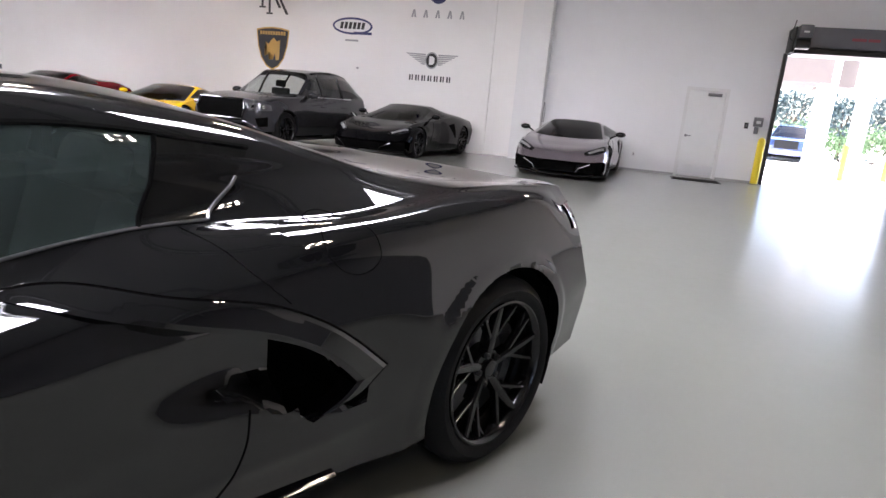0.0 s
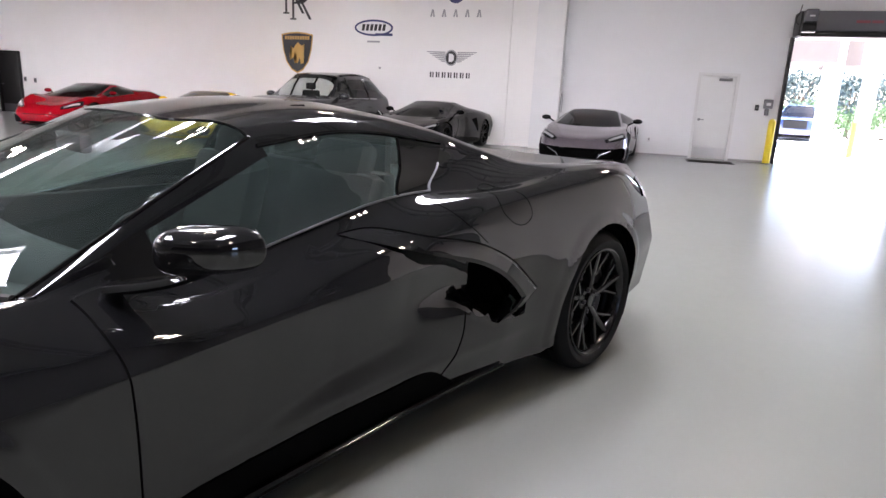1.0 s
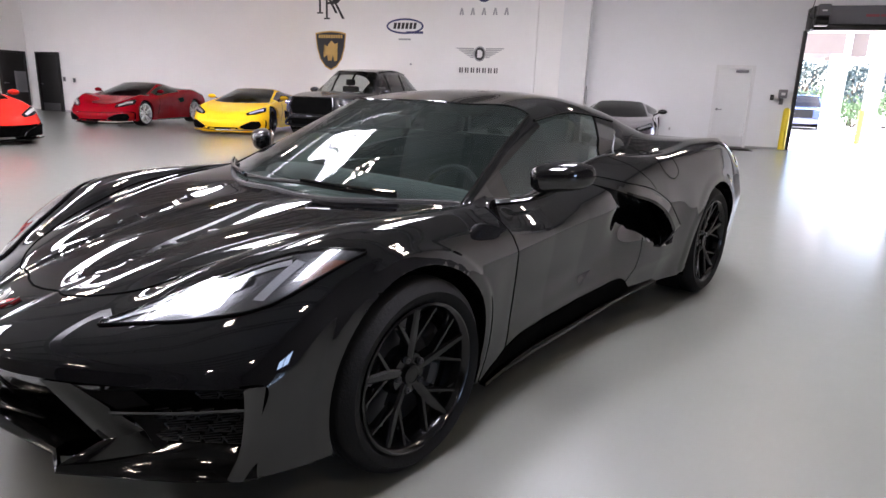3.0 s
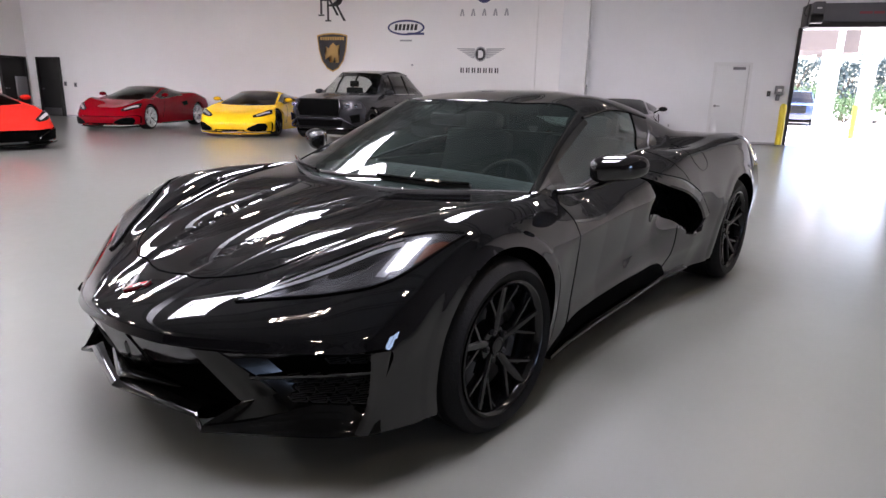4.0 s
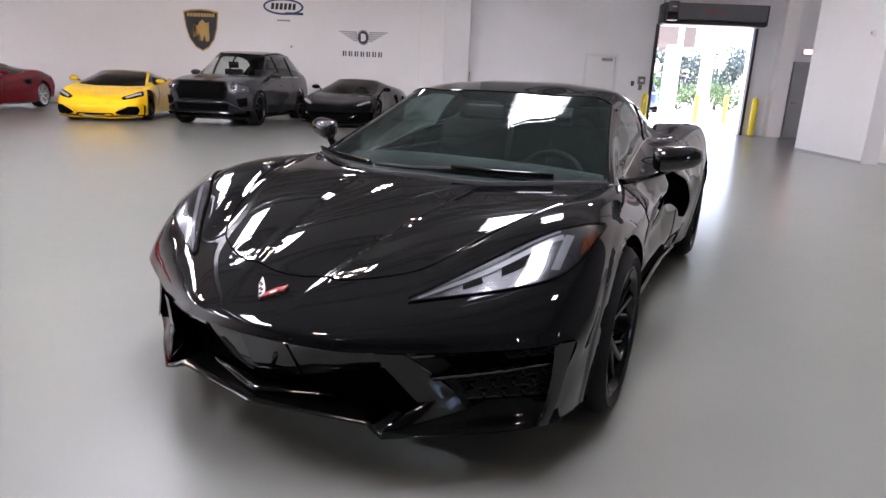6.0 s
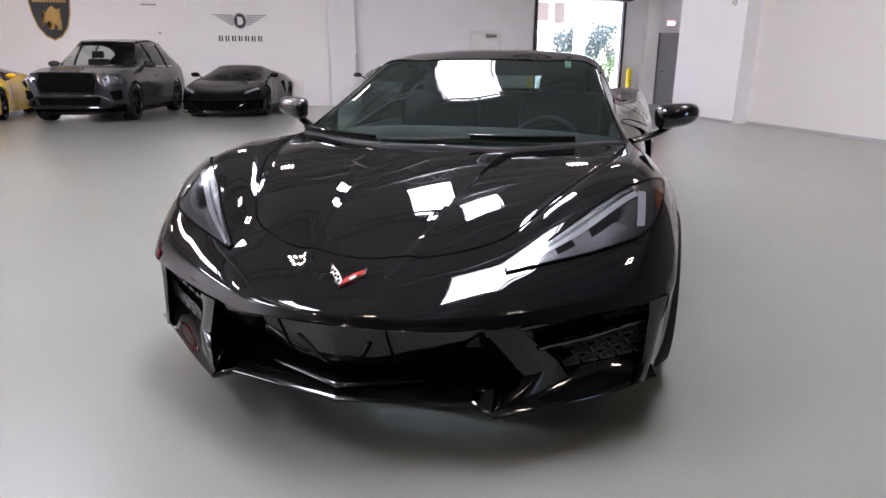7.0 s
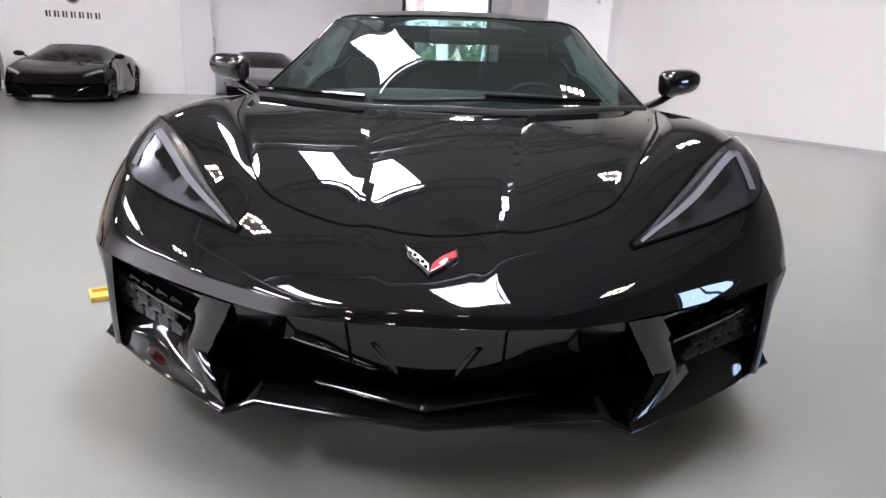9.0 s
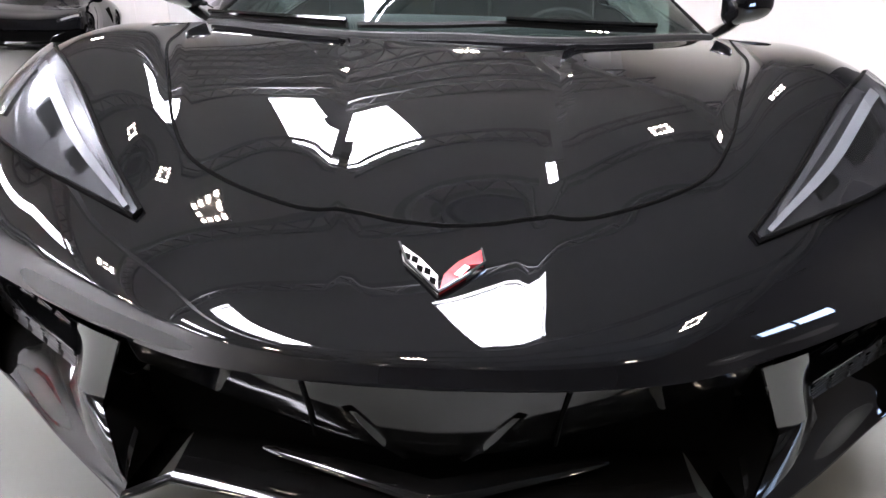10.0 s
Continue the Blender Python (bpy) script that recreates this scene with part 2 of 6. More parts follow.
def slab(bm, outline, depth, m=None):
    """A flat outline of (x, z) with thickness along y."""
    a = [bm.verts.new((x, 0, z)) for x, z in outline]
    b = [bm.verts.new((x, depth, z)) for x, z in outline]
    n = len(a)
    fs = [bm.faces.new(a), bm.faces.new(b[::-1])]
    for i in range(n):
        bm.faces.new((a[i], b[i], b[(i + 1) % n], a[(i + 1) % n]))
    bmesh.ops.triangulate(bm, faces=fs)
    if m:
        bmesh.ops.transform(bm, matrix=m, verts=a + b)
    return bm


def sheet(bm, P, keep=None):
    """Quads over a grid of points; keep(i, j) says which."""
    V = {}

    def vert(i, j):
        if (i, j) not in V:
            V[i, j] = bm.verts.new(P[i, j])
        return V[i, j]
    for i in range(P.shape[0] - 1):
        for j in range(P.shape[1] - 1):
            if keep is None or keep(i, j):
                bm.faces.new((vert(i, j), vert(i + 1, j), vert(i + 1, j + 1), vert(i, j + 1)))
    return bm


def glide(P, n, creases=()):
    """Cubic through rows of points, n steps a row, broken at creases."""
    P = np.asarray(P, float)
    k = len(P)
    h = [max(1e-6, float(np.mean(np.linalg.norm(P[i + 1] - P[i], axis=-1)))) for i in range(k - 1)]
    slope = [(P[i + 1] - P[i]) / h[i] for i in range(k - 1)]
    left, right = [], []
    for i in range(k):
        if i == 0:
            t0 = t1 = slope[0]
        elif i == k - 1:
            t0 = t1 = slope[-1]
        elif i in creases:
            t0, t1 = slope[i - 1], slope[i]
        else:
            t0 = t1 = (slope[i - 1] * h[i] + slope[i] * h[i - 1]) / (h[i] + h[i - 1])
        left.append(t0)
        right.append(t1)
    out = []
    for i in range(k - 1):
        for q in range(n):
            t = q / n
            a, b, c, d = 2 * t**3 - 3 * t**2 + 1, t**3 - 2 * t**2 + t, -2 * t**3 + 3 * t**2, t**3 - t**2
            out.append(a * P[i] + b * h[i] * right[i] + c * P[i + 1] + d * h[i] * left[i + 1])
    out.append(P[-1])
    return np.array(out)


def line(pts, n=8, creases=()):
    return [Vector(p) for p in glide(np.array(pts, float)[:, None, :], n, creases)[:, 0]]

# ---- the hall: floor, walls, ceiling ----
WY, RX, LX, NY, H = 16.8, 8.0, -21.0, -26.0, 6.8   # back wall, right wall, left wall, near wall, height
structure("floor", boxes((LX - 0.3, RX + 3.3, NY - 0.3, WY + 0.25, -0.2, 0.0)), FLOOR, "pale grey glossy epoxy showroom floor")
# back wall with a person door and the shutter opening
DX0, DX1, DZ = 3.40, 4.32, 2.14
OX0, OX1, OZ = 5.42, 8.12, 3.03
structure("wall_back", boxes((LX - 0.3, -0.4, WY, WY + 0.25, 0, H)), WALL, "smooth white painted back wall")
bay = boxes((-0.4, DX0, WY, WY + 0.25, 0, H), (DX0, DX1, WY, WY + 0.25, DZ, H), (DX1, OX0, WY, WY + 0.25, 0, H),
                                 (OX0, OX1, WY, WY + 0.25, OZ, H), (OX1, RX + 3.3, WY, WY + 0.25, 0, H))
bmesh.ops.remove_doubles(bay, verts=bay.verts, dist=1e-4)
structure("wall_back_bay", bay, WALL_B, "cool white back wall with a door and the shutter opening")
structure("wall_left", boxes((LX - 0.3, LX, NY, WY, 0, H)), WALL, "white painted side wall with a black door")
# out of view; darkened to keep reflections on the black car low
structure("wall_side", boxes((RX, RX + 0.25, NY, -7.4, 0, H), (RX, RX + 0.25, -7.4, -5.4, 2.45, H), (RX, RX + 0.25, -7.4, -5.4, 0, 0.9), (RX, RX + 0.25, -5.4, 3.5, 0, H)), WALL_DARK, "unseen end of the side wall, darkened for the car's reflections")
structure("wall_right", boxes((RX, RX + 0.25, 3.5, 10.0, 0, H)), WALL_R, "plain beige-white painted side wall")
glazed = tagged(new("window_1"), "glazed side window with cool daylight", "window", "", "structure")
part("pane", boxes((RX + 0.12, RX + 0.14, -7.34, -6.44, 0.96, 2.39)), DAY_PANE, glazed, smooth=False)
part("pane", boxes((RX + 0.12, RX + 0.14, -6.36, -5.46, 0.96, 2.39)), DAY_PANE, glazed, smooth=False)
part("window_frame", boxes((RX + 0.08, RX + 0.18, -7.4, -7.34, 0.9, 2.45), (RX + 0.08, RX + 0.18, -5.46, -5.4, 0.9, 2.45), (RX + 0.08, RX + 0.18, -6.44, -6.36, 0.96, 2.39), (RX + 0.08, RX + 0.18, -7.34, -5.46, 0.9, 0.96), (RX + 0.08, RX + 0.18, -7.34, -5.46, 2.39, 2.45)), DOOR_BLACK, glazed, "black frame", smooth=False)
structure("wall_far_right", boxes((RX + 3.0, RX + 3.3, 10.0, WY, 0, H)), WALL, "white wall behind the office block")
# unseen wall added to close the hall, dark for the same reflections
structure("wall_near", boxes((LX - 0.3, RX + 0.25, NY - 0.25, NY, 0, H)), WALL_DARK, "unseen near wall closing the hall, coloured dark for reflections")
structure("office_block_wall", boxes((7.68, RX + 3.0, 9.75, 12.35, 0, H)), WALL_B, "white boxed-out office wall beside the shutter")
# pilasters on the back wall
structure("pilaster_1", boxes((-2.05, -1.56, WY - 0.10, WY, 0, H)), WALL, "shallow white wall pilaster")
structure("column_1", boxes((-0.80, -0.06, WY - 0.45, WY, 0, H), bevel=0.01), TRIM_W, "square white column against the wall")
structure("pilaster_2", boxes((8.85, 9.25, WY - 0.3, WY, 0, H)), WALL, "white pilaster beside the shutter")
structure("baseboard", boxes((LX, DX0 - 0.03, WY - 0.006, WY, 0, 0.05), (DX1 + 0.03, OX0 - 0.1, WY - 0.006, WY, 0, 0.05), (RX - 0.006, RX, NY, 9.75, 0, 0.05), (7.674, 7.68, 9.75, 12.35, 0, 0.05)), VINYL_GREY, "thin grey base strip along the walls")
structure("trim", boxes((-1.56, -0.80, WY - 0.03, WY, 0, H)), WALL, "shallow plaster infill between pilaster and column")


# ceiling with skylight wells
SKY = [(x, y) for y in (-0.5, 6.5) for x in (-18.4, -12.0, -5.6, 0.8)]
SW, SD = 0.70, 1.48   # half sizes of a well


def ceiling_mesh():
    bm = bmesh.new()
    xs = sorted({LX, RX + 3.0, *[x - SW for x, y in SKY], *[x + SW for x, y in SKY]})
    ys = sorted({NY, WY, *[y - SD for x, y in SKY], *[y + SD for x, y in SKY]})
    for a, b in zip(xs, xs[1:]):
        for c, d in zip(ys, ys[1:]):
            if not any(abs((a + b) / 2 - x) < SW and abs((c + d) / 2 - y) < SD for x, y in SKY):
                box(bm, a, b, c, d, H, H + 0.12)
    for x, y in SKY:
        for q in ((x - SW - .05, x - SW, y - SD - .05, y + SD + .05), (x + SW, x + SW + .05, y - SD - .05, y + SD + .05),
                  (x - SW, x + SW, y - SD - .05, y - SD), (x - SW, x + SW, y + SD, y + SD + .05)):
            box(bm, *q, H, H + 0.4)
    return bm


tagged(part("ceiling", ceiling_mesh(), CEIL, None, "pale grey painted roof deck with skylight wells", smooth=False), kind="structure")
for x, y in SKY:
    s = thing("skylight", pose(x, y, H + 0.34), "milky rectangular skylight glowing with daylight", "skylight", "ceiling skylights")
    part("pane", boxes((-SW, SW, -SD, SD, 0, 0.03)), SKYLIGHT, s, smooth=False)
    part("well", boxes((-SW + .004, -SW + .02, -SD + .004, SD - .004, -0.36, -0.004), (SW - .02, SW - .004, -SD + .004, SD - .004, -0.36, -0.004), (-SW + .021, SW - .021, -SD + .004, -SD + .02, -0.36, -0.004), (-SW + .021, SW - .021, SD - .02, SD - .004, -0.36, -0.004)), TRIM_W, s, "white lining of the skylight well", smooth=False)
    part("frame", boxes((-SW + .021, SW - .021, -SD + .021, -SD + .08, -0.03, -0.004), (-SW + .021, SW - .021, SD - .08, SD - .021, -0.03, -0.004), (-SW + .021, -SW + .08, -SD + .081, SD - .081, -0.03, -0.004), (SW - .08, SW - .021, -SD + .081, SD - .081, -0.03, -0.004)), TRIM_W, s, smooth=False)


def joist():
    bm = bmesh.new()
    x0, x1 = LX + 0.02, RX - 0.02
    box(bm, x0, x1, -0.05, 0.05, -0.12, -0.04)
    box(bm, x0, x1, -0.05, 0.05, -0.62, -0.55)
    k = 40
    step = (x1 - x0) / k
    for i in range(k):
        a = x0 + i * step
        tube(bm, [(a, 0, -0.56), (a + step / 2, 0, -0.11)], 0.018, 5)
        tube(bm, [(a + step / 2, 0, -0.11), (a + step, 0, -0.56)], 0.018, 5)
    return bm


first = None
for i, y in enumerate((-24.0, -21.0, -18.0, -15.0, -12.6, -10.8, -9.4, -5.4, -3.6, -2.3, 1.3, 3.0, 4.7, 8.3, 9.6, 10.9, 12.2, 13.5, 14.8, 16.1)):
    if first is None:
        first = part("ceiling_joist", joist(), STEEL_W, None, "grey open-web steel roof joist")
        first.matrix_world = pose(0, y, H)
        tagged(first, "", "joist", "roof joists", "structure")
    else:
        copy_thing(first, pose(0, y, H))
for x in (-17.0, -6.6, 6.6):
    structure("roof_girder", boxes((x - 0.1, x + 0.1, NY, WY - 0.5, H - 0.95, H - 0.64)), STEEL_W, "grey steel roof girder")


def high_bay(m, proto=[]):
    """A square LED high-bay: grey tray and two rings of bright points."""
    if proto:
        return copy_thing(proto[0], m)
    t = thing("high_bay_lamp", m, "square grey high-bay lamp with bright LED points", "ceiling lamp", "high-bay lamps")
    part("housing", boxes((-0.32, 0.32, -0.24, 0.24, 0, 0.06), (-0.1, 0.1, -0.12, 0.12, 0.06, 0.14), bevel=0.008), GREY_BOX, t)
    for i in range(4):
        for j in range(3):
            if j != 1 or i in (0, 3):
                x, y = (i - 1.5) * 0.16, (j - 1) * 0.17
                part("led", boxes((x - 0.035, x + 0.035, y - 0.035, y + 0.035, -0.012, -0.001)), LED, t, "warm white LED point", smooth=False)
    for x, y in ((-0.2, 0), (0.2, 0)):
        bm = bmesh.new()
        tube(bm, [(x, y, 0.06), (x, y, 0.645)], 0.006, 5)
        part("hanger", bm, STEEL_W, t)
    proto.append(t)
    return t


for x in (-15.2, -8.8, -2.4, 4.4):
    for y in (-10.8, -3.6, 3.0, 9.6):
        high_bay(pose(x, y, H - 1.2))


# ---- doors, shutter, fittings on the back wall ----
def hinged_door(name, m, w, h, paint, label, plate=None, closer=True, handle=SATIN, frame_paint=None):
    """A flush door leaf in its frame; the face looks along -y."""
    d = tagged(new(name), label, "door", "", "structure")
    d.matrix_world = m
    part("leaf", boxes((0.04, w - 0.04, 0.06, 0.105, 0.01, h - 0.04), bevel=0.003), paint, d)
    part("frame", boxes((-0.03, 0.04, -0.012, 0.10, 0, h + 0.03), (w - 0.04, w + 0.03, -0.012, 0.10, 0, h + 0.03), (0.04, w - 0.04, -0.012, 0.10, h - 0.04, h + 0.03)), frame_paint or paint, d, "painted door frame")
    bm = bmesh.new()
    tube(bm, [(0.12, 0.06, 1.0), (0.12, 0.0, 1.0), (0.24, 0.0, 1.0)], 0.011, 8)
    lathe_bm = bmesh.new()
    lathe(lathe_bm, [(0.052, 0.0), (0.052, 0.032), (0.06, 0.032)], 16, "y")
    bmesh.ops.translate(lathe_bm, verts=lathe_bm.verts, vec=(0.12, 0, 1.0))
    part("door_handle", bm, handle, d, "lever handle")
    part("rose", lathe_bm, handle, d)
    if plate:
        part("kick_plate", boxes((0.07, w - 0.07, 0.052, 0.059, 0.03, 0.30)), plate, d, "polished metal kick plate")
    if closer:
        part("door_closer", boxes((w * 0.52, w * 0.86, 0.0, 0.058, h - 0.16, h - 0.09), bevel=0.006), SATIN, d)
    return d


hinged_door("door_1", pose(DX0, WY, 0), DX1 - DX0, DZ, DOOR_WHITE, "closed white flush door with a metal kick plate", plate=PLATE, frame_paint=FRAME_GREY)
# unseen slab added behind the leaf, so no daylight leaks round it
structure("door_backing", boxes((DX0, DX1, WY + 0.16, WY + 0.24, 0, DZ)), VOID, "unseen near-black slab behind the closed door")
hinged_door("door_2", pose(-20.45, WY - 0.115, 0), 1.0, 2.13, DOOR_BLACK, "closed black flush door with a steel plate", plate=SATIN, closer=False)
hinged_door("door_3", pose(LX + 0.115, 15.6, 0, 0, 0, 90), 1.0, 2.13, DOOR_BLACK, "closed black flush door", closer=False)
hinged_door("door_4", pose(9.42, WY - 0.115, 0), 0.95, 2.13, DOOR_GREY, "closed grey flush door beside the office block", closer=False)

sh = thing("roller_shutter", pose(0, WY, 0), "rolled-up dark grey shutter in its housing above the opening", "shutter")
bm = bmesh.new()
lathe(bm, [(OX0, 0.0), (OX0, 0.24), (OX1 + 0.04, 0.24), (OX1 + 0.04, 0.0)], 28, "x")
bmesh.ops.translate(bm, verts=bm.verts, vec=(0, -0.36, OZ + 0.29))
part("roll", bm, SHUTTER, sh, "rolled curtain")
part("bracket", boxes((OX0 - 0.06, OX0 - 0.01, -0.64, -0.01, OZ + 0.0, OZ + 0.55), bevel=0.02), DOOR_BLACK, sh)
part("bracket", boxes((OX1 + 0.05, OX1 + 0.10, -0.64, -0.01, OZ + 0.0, OZ + 0.55), bevel=0.02), DOOR_BLACK, sh)
part("hood", boxes((OX0 - 0.005, OX1 + 0.045, -0.65, -0.01, OZ + 0.52, OZ + 0.55)), SHUTTER, sh)
part("fascia", boxes((OX0 - 0.005, OX1 + 0.045, -0.66, -0.64, OZ + 0.12, OZ + 0.55), bevel=0.004), SHUTTER, sh, "dark grey housing front")
part("bottom_bar", boxes((OX0, OX1 + 0.04, -0.63, -0.02, OZ - 0.02, OZ + 0.10), bevel=0.012), DOOR_BLACK, sh, "black bottom rail below the roll")
for x in (OX0 - 0.09, OX1 + 0.01):
    part("guide_rail", boxes((x, x + 0.08, -0.13, -0.004, 0, OZ + 0.02), bevel=0.006), DOOR_BLACK, sh)
bm = bmesh.new()
lathe(bm, [(-0.06, 0.0), (-0.06, 0.11), (0.22, 0.11), (0.24, 0.08), (0.24, 0.0)], 20, "x")
bmesh.ops.translate(bm, verts=bm.verts, vec=(OX0 + 0.02, -0.78, OZ + 0.16))
part("motor", bm, DOOR_BLACK, sh, "black drive motor")
part("gear_box", boxes((OX0 + 0.0, OX0 + 0.27, -0.84, -0.662, OZ + 0.29, OZ + 0.57), bevel=0.03), SHUTTER, sh)
part("rating_plate", boxes((OX0 + 0.08, OX0 + 0.19, -0.848, -0.842, OZ + 0.40, OZ + 0.435)), TRIM_W, sh)
bm = bmesh.new()
tube(bm, line([(OX0 - 0.04, -0.5, OZ + 0.70), (OX0 - 0.07, -0.5, OZ + 0.52), (OX0 - 0.12, -0.52, OZ + 0.40), (OX0 - 0.10, -0.55, OZ + 0.28), (OX0 - 0.04, -0.58, OZ + 0.25)], 5), 0.012, 6)
part("cable", bm, DOOR_BLACK, sh, "loose black power cable")
part("warning_label", boxes((OX0 + 1.08, OX0 + 1.36, -0.664, -0.661, OZ + 0.29, OZ + 0.35), (OX0 + 1.39, OX0 + 1.62, -0.664, -0.661, OZ + 0.29, OZ + 0.35)), surface("faded red print", (0.26, 0.05, 0.065), 0.5), sh, "faded red lettering bars")


def bollard(x, y, proto=[]):
    if proto:
        return copy_thing(proto[0], pose(x, y, 0))
    b = thing("bollard", pose(x, y, 0), "bright yellow plastic-sleeved safety bollard", "bollard", "yellow bollards")
    bm = bmesh.new()
    lathe(bm, [(0, 0.0), (0, 0.085), (1.02, 0.085), (1.07, 0.07), (1.10, 0.04), (1.11, 0.0)], 24, "z")
    part("sleeve", bm, BOLLARD, b)
    bm = bmesh.new()
    lathe(bm, [(0.004, 0.086), (0.004, 0.12), (0.02, 0.12), (0.02, 0.086)], 24, "z")
    part("base_ring", bm, SHUTTER, b)
    proto.append(b)
    return b


bollard(OX0 - 0.22, WY - 0.28)
bollard(OX1 + 0.28, WY - 0.25)

op = thing("door_control", pose(5.08, WY, 1.4), "grey shutter control box with a hanging pendant", "control box")
part("enclosure", boxes((-0.10, 0.10, -0.12, -0.004, -0.05, 0.17), bevel=0.01), GREY_BOX, op)
part("label_plate", boxes((-0.05, 0.05, -0.126, -0.121, 0.02, 0.09)), TRIM_W, op)
part("pendant", boxes((-0.06, 0.03, -0.09, -0.01, -0.22, -0.055), bevel=0.01), GREY_BOX, op)
sw = thing("wall_switch", pose(4.84, WY, 1.36), "small black wall switch", "switch", "wall switches")
part("plate", boxes((-0.045, 0.045, -0.02, -0.003, -0.07, 0.07), bevel=0.006), DOOR_BLACK, sw)
part("rocker", boxes((-0.015, 0.015, -0.03, -0.021, -0.03, 0.03)), GREY_BOX, sw)
for x, z in ((-19.3, 1.2), (-18.83, 1.17)):
    s = thing("wall_switch", pose(x, WY, z), "small grey wall switch plate", "switch", "wall switches")
    part("plate", boxes((-0.06, 0.06, -0.02, -0.003, -0.08, 0.08), bevel=0.006), GREY_BOX, s)
    part("rocker", boxes((-0.02, 0.02, -0.03, -0.021, -0.03, 0.03)), DOOR_BLACK, s)
oc = thing("outlet", pose(2.35, WY, 0.42), "small white wall outlet plate", "outlet")
part("plate", boxes((-0.04, 0.04, -0.012, -0.003, -0.06, 0.06), bevel=0.004), TRIM_W, oc)
part("socket", boxes((-0.018, 0.018, -0.016, -0.0125, -0.03, 0.03)), VINYL_GREY, oc)
pn = thing("electrical_panel", pose(LX, 16.35, 1.05), "grey wall-mounted electrical panel", "panel")
part("case", boxes((0.003, 0.12, -0.22, 0.22, -0.38, 0.38), bevel=0.008), GREY_BOX, pn)
part("panel_door", boxes((0.122, 0.13, -0.2, 0.2, -0.35, 0.35), bevel=0.004), GREY_BOX, pn)
vt = thing("wall_vent", pose(LX, 15.45, 3.85), "dark louvred air grille high on the wall", "vent")
part("frame", boxes((0.003, 0.04, -0.36, 0.36, -0.26, 0.26)), GREY_BOX, vt)
for i in range(7):
    part("slat", boxes((0.041, 0.055, -0.32, 0.32, -0.22 + i * 0.065, -0.19 + i * 0.065)), DOOR_BLACK, vt)
mat_ = thing("door_mat", pose(3.82, 15.85, 0), "dark brown rubber-backed entrance mat", "mat")
part("pile", boxes((-0.5, 0.5, -0.3, 0.3, 0.002, 0.014), bevel=0.004), surface("mat pile", (0.012, 0.010, 0.009), 0.95, vary=0.3, bump=0.6, bump_scale=400, spec=0.05), mat_)
part("border", boxes((-0.54, 0.54, -0.34, -0.302, 0.001, 0.01), (-0.54, 0.54, 0.302, 0.34, 0.001, 0.01), (-0.54, -0.502, -0.302, 0.302, 0.001, 0.01), (0.502, 0.54, -0.302, 0.302, 0.001, 0.01)), RUBBER, mat_)
cl = thing("hanging_hook", pose(-0.06, WY - 0.2, 1.0), "thin grey cable guard on the column side", "cable guard")
bm = bmesh.new()
tube(bm, line([(0.01, 0, 0), (0.02, 0, 0.4), (0.03, 0, 0.5), (0.05, 0, 0.4), (0.05, 0, 0)]), 0.008, 6)
part("rod", bm, SATIN, cl)
ex = thing("exit_sign", pose(9.75, WY - 0.02, 2.45, 0, 0, 90), "small red-lit exit sign over the grey door", "sign")
part("case", boxes((-0.03, 0.017, -0.17, 0.17, -0.1, 0.1), bevel=0.006), TRIM_W, ex)
part("face", boxes((-0.036, -0.031, -0.12, 0.12, -0.06, 0.06)), EXIT_RED, ex, smooth=False)
wl = thing("wall_sensor", pose(7.68, 10.15, 2.42), "small white wall-mounted alarm sensor", "sensor")
part("case", boxes((-0.07, -0.003, -0.05, 0.05, -0.06, 0.06), bevel=0.015), TRIM_W, wl)
part("lens", boxes((-0.076, -0.071, -0.03, 0.03, -0.03, 0.02)), VINYL_GREY, wl)
sp = thing("wall_stud", pose(-5.45, WY, 2.01), "small grey wall fixing", "fixing")
bm = bmesh.new()
lathe(bm, [(-0.03, 0.0), (-0.03, 0.03), (-0.002, 0.035)], 12, "y")
part("cap", bm, VINYL_GREY, sp)

# ---- wall emblems, drawn as plain shapes ----
def emblem(name, x, z, label):
    return thing(name, pose(x, WY, z), label, "wall sign", "wall emblems")


def arc(cx, cz, rx, rz, a0, a1, n=24):
    return [(cx + rx * math.cos(radians(a0 + (a1 - a0) * i / n)), cz + rz * math.sin(radians(a0 + (a1 - a0) * i / n))) for i in range(n + 1)]


def flat(name, outline, material, parent, lift=0.004, label=""):
    """A raised vinyl shape; lift is how far its face stands off the wall."""
    bm = bmesh.new()
    slab(bm, outline, 0.003, pose(0, -lift, 0))
    return part(name, bm, material, parent, label, smooth=False)


def shield(s):
    half = [(0.0, -0.62), (0.2, -0.52), (0.38, -0.28), (0.48, 0.05), (0.52, 0.36), (0.53, 0.50), (0.28, 0.55), (0.0, 0.57)]
    return [(x * s, z * s) for x, z in half] + [(-x * s, z * s) for x, z in half[-2:0:-1]]


e = emblem("shield_emblem", -8.2, 2.40, "black and gold shield-shaped wall emblem")
flat("border", shield(1.02), VINYL_GOLD, e, 0.005, "gold border")
flat("field", shield(0.95), VINYL_BLACK, e, 0.009)
for i in range(10):
    flat("lettering_bar", [(-0.42 + i * 0.086, 0.36), (-0.355 + i * 0.086, 0.36), (-0.355 + i * 0.086, 0.46), (-0.42 + i * 0.086, 0.46)], VINYL_GOLD, e, 0.013)
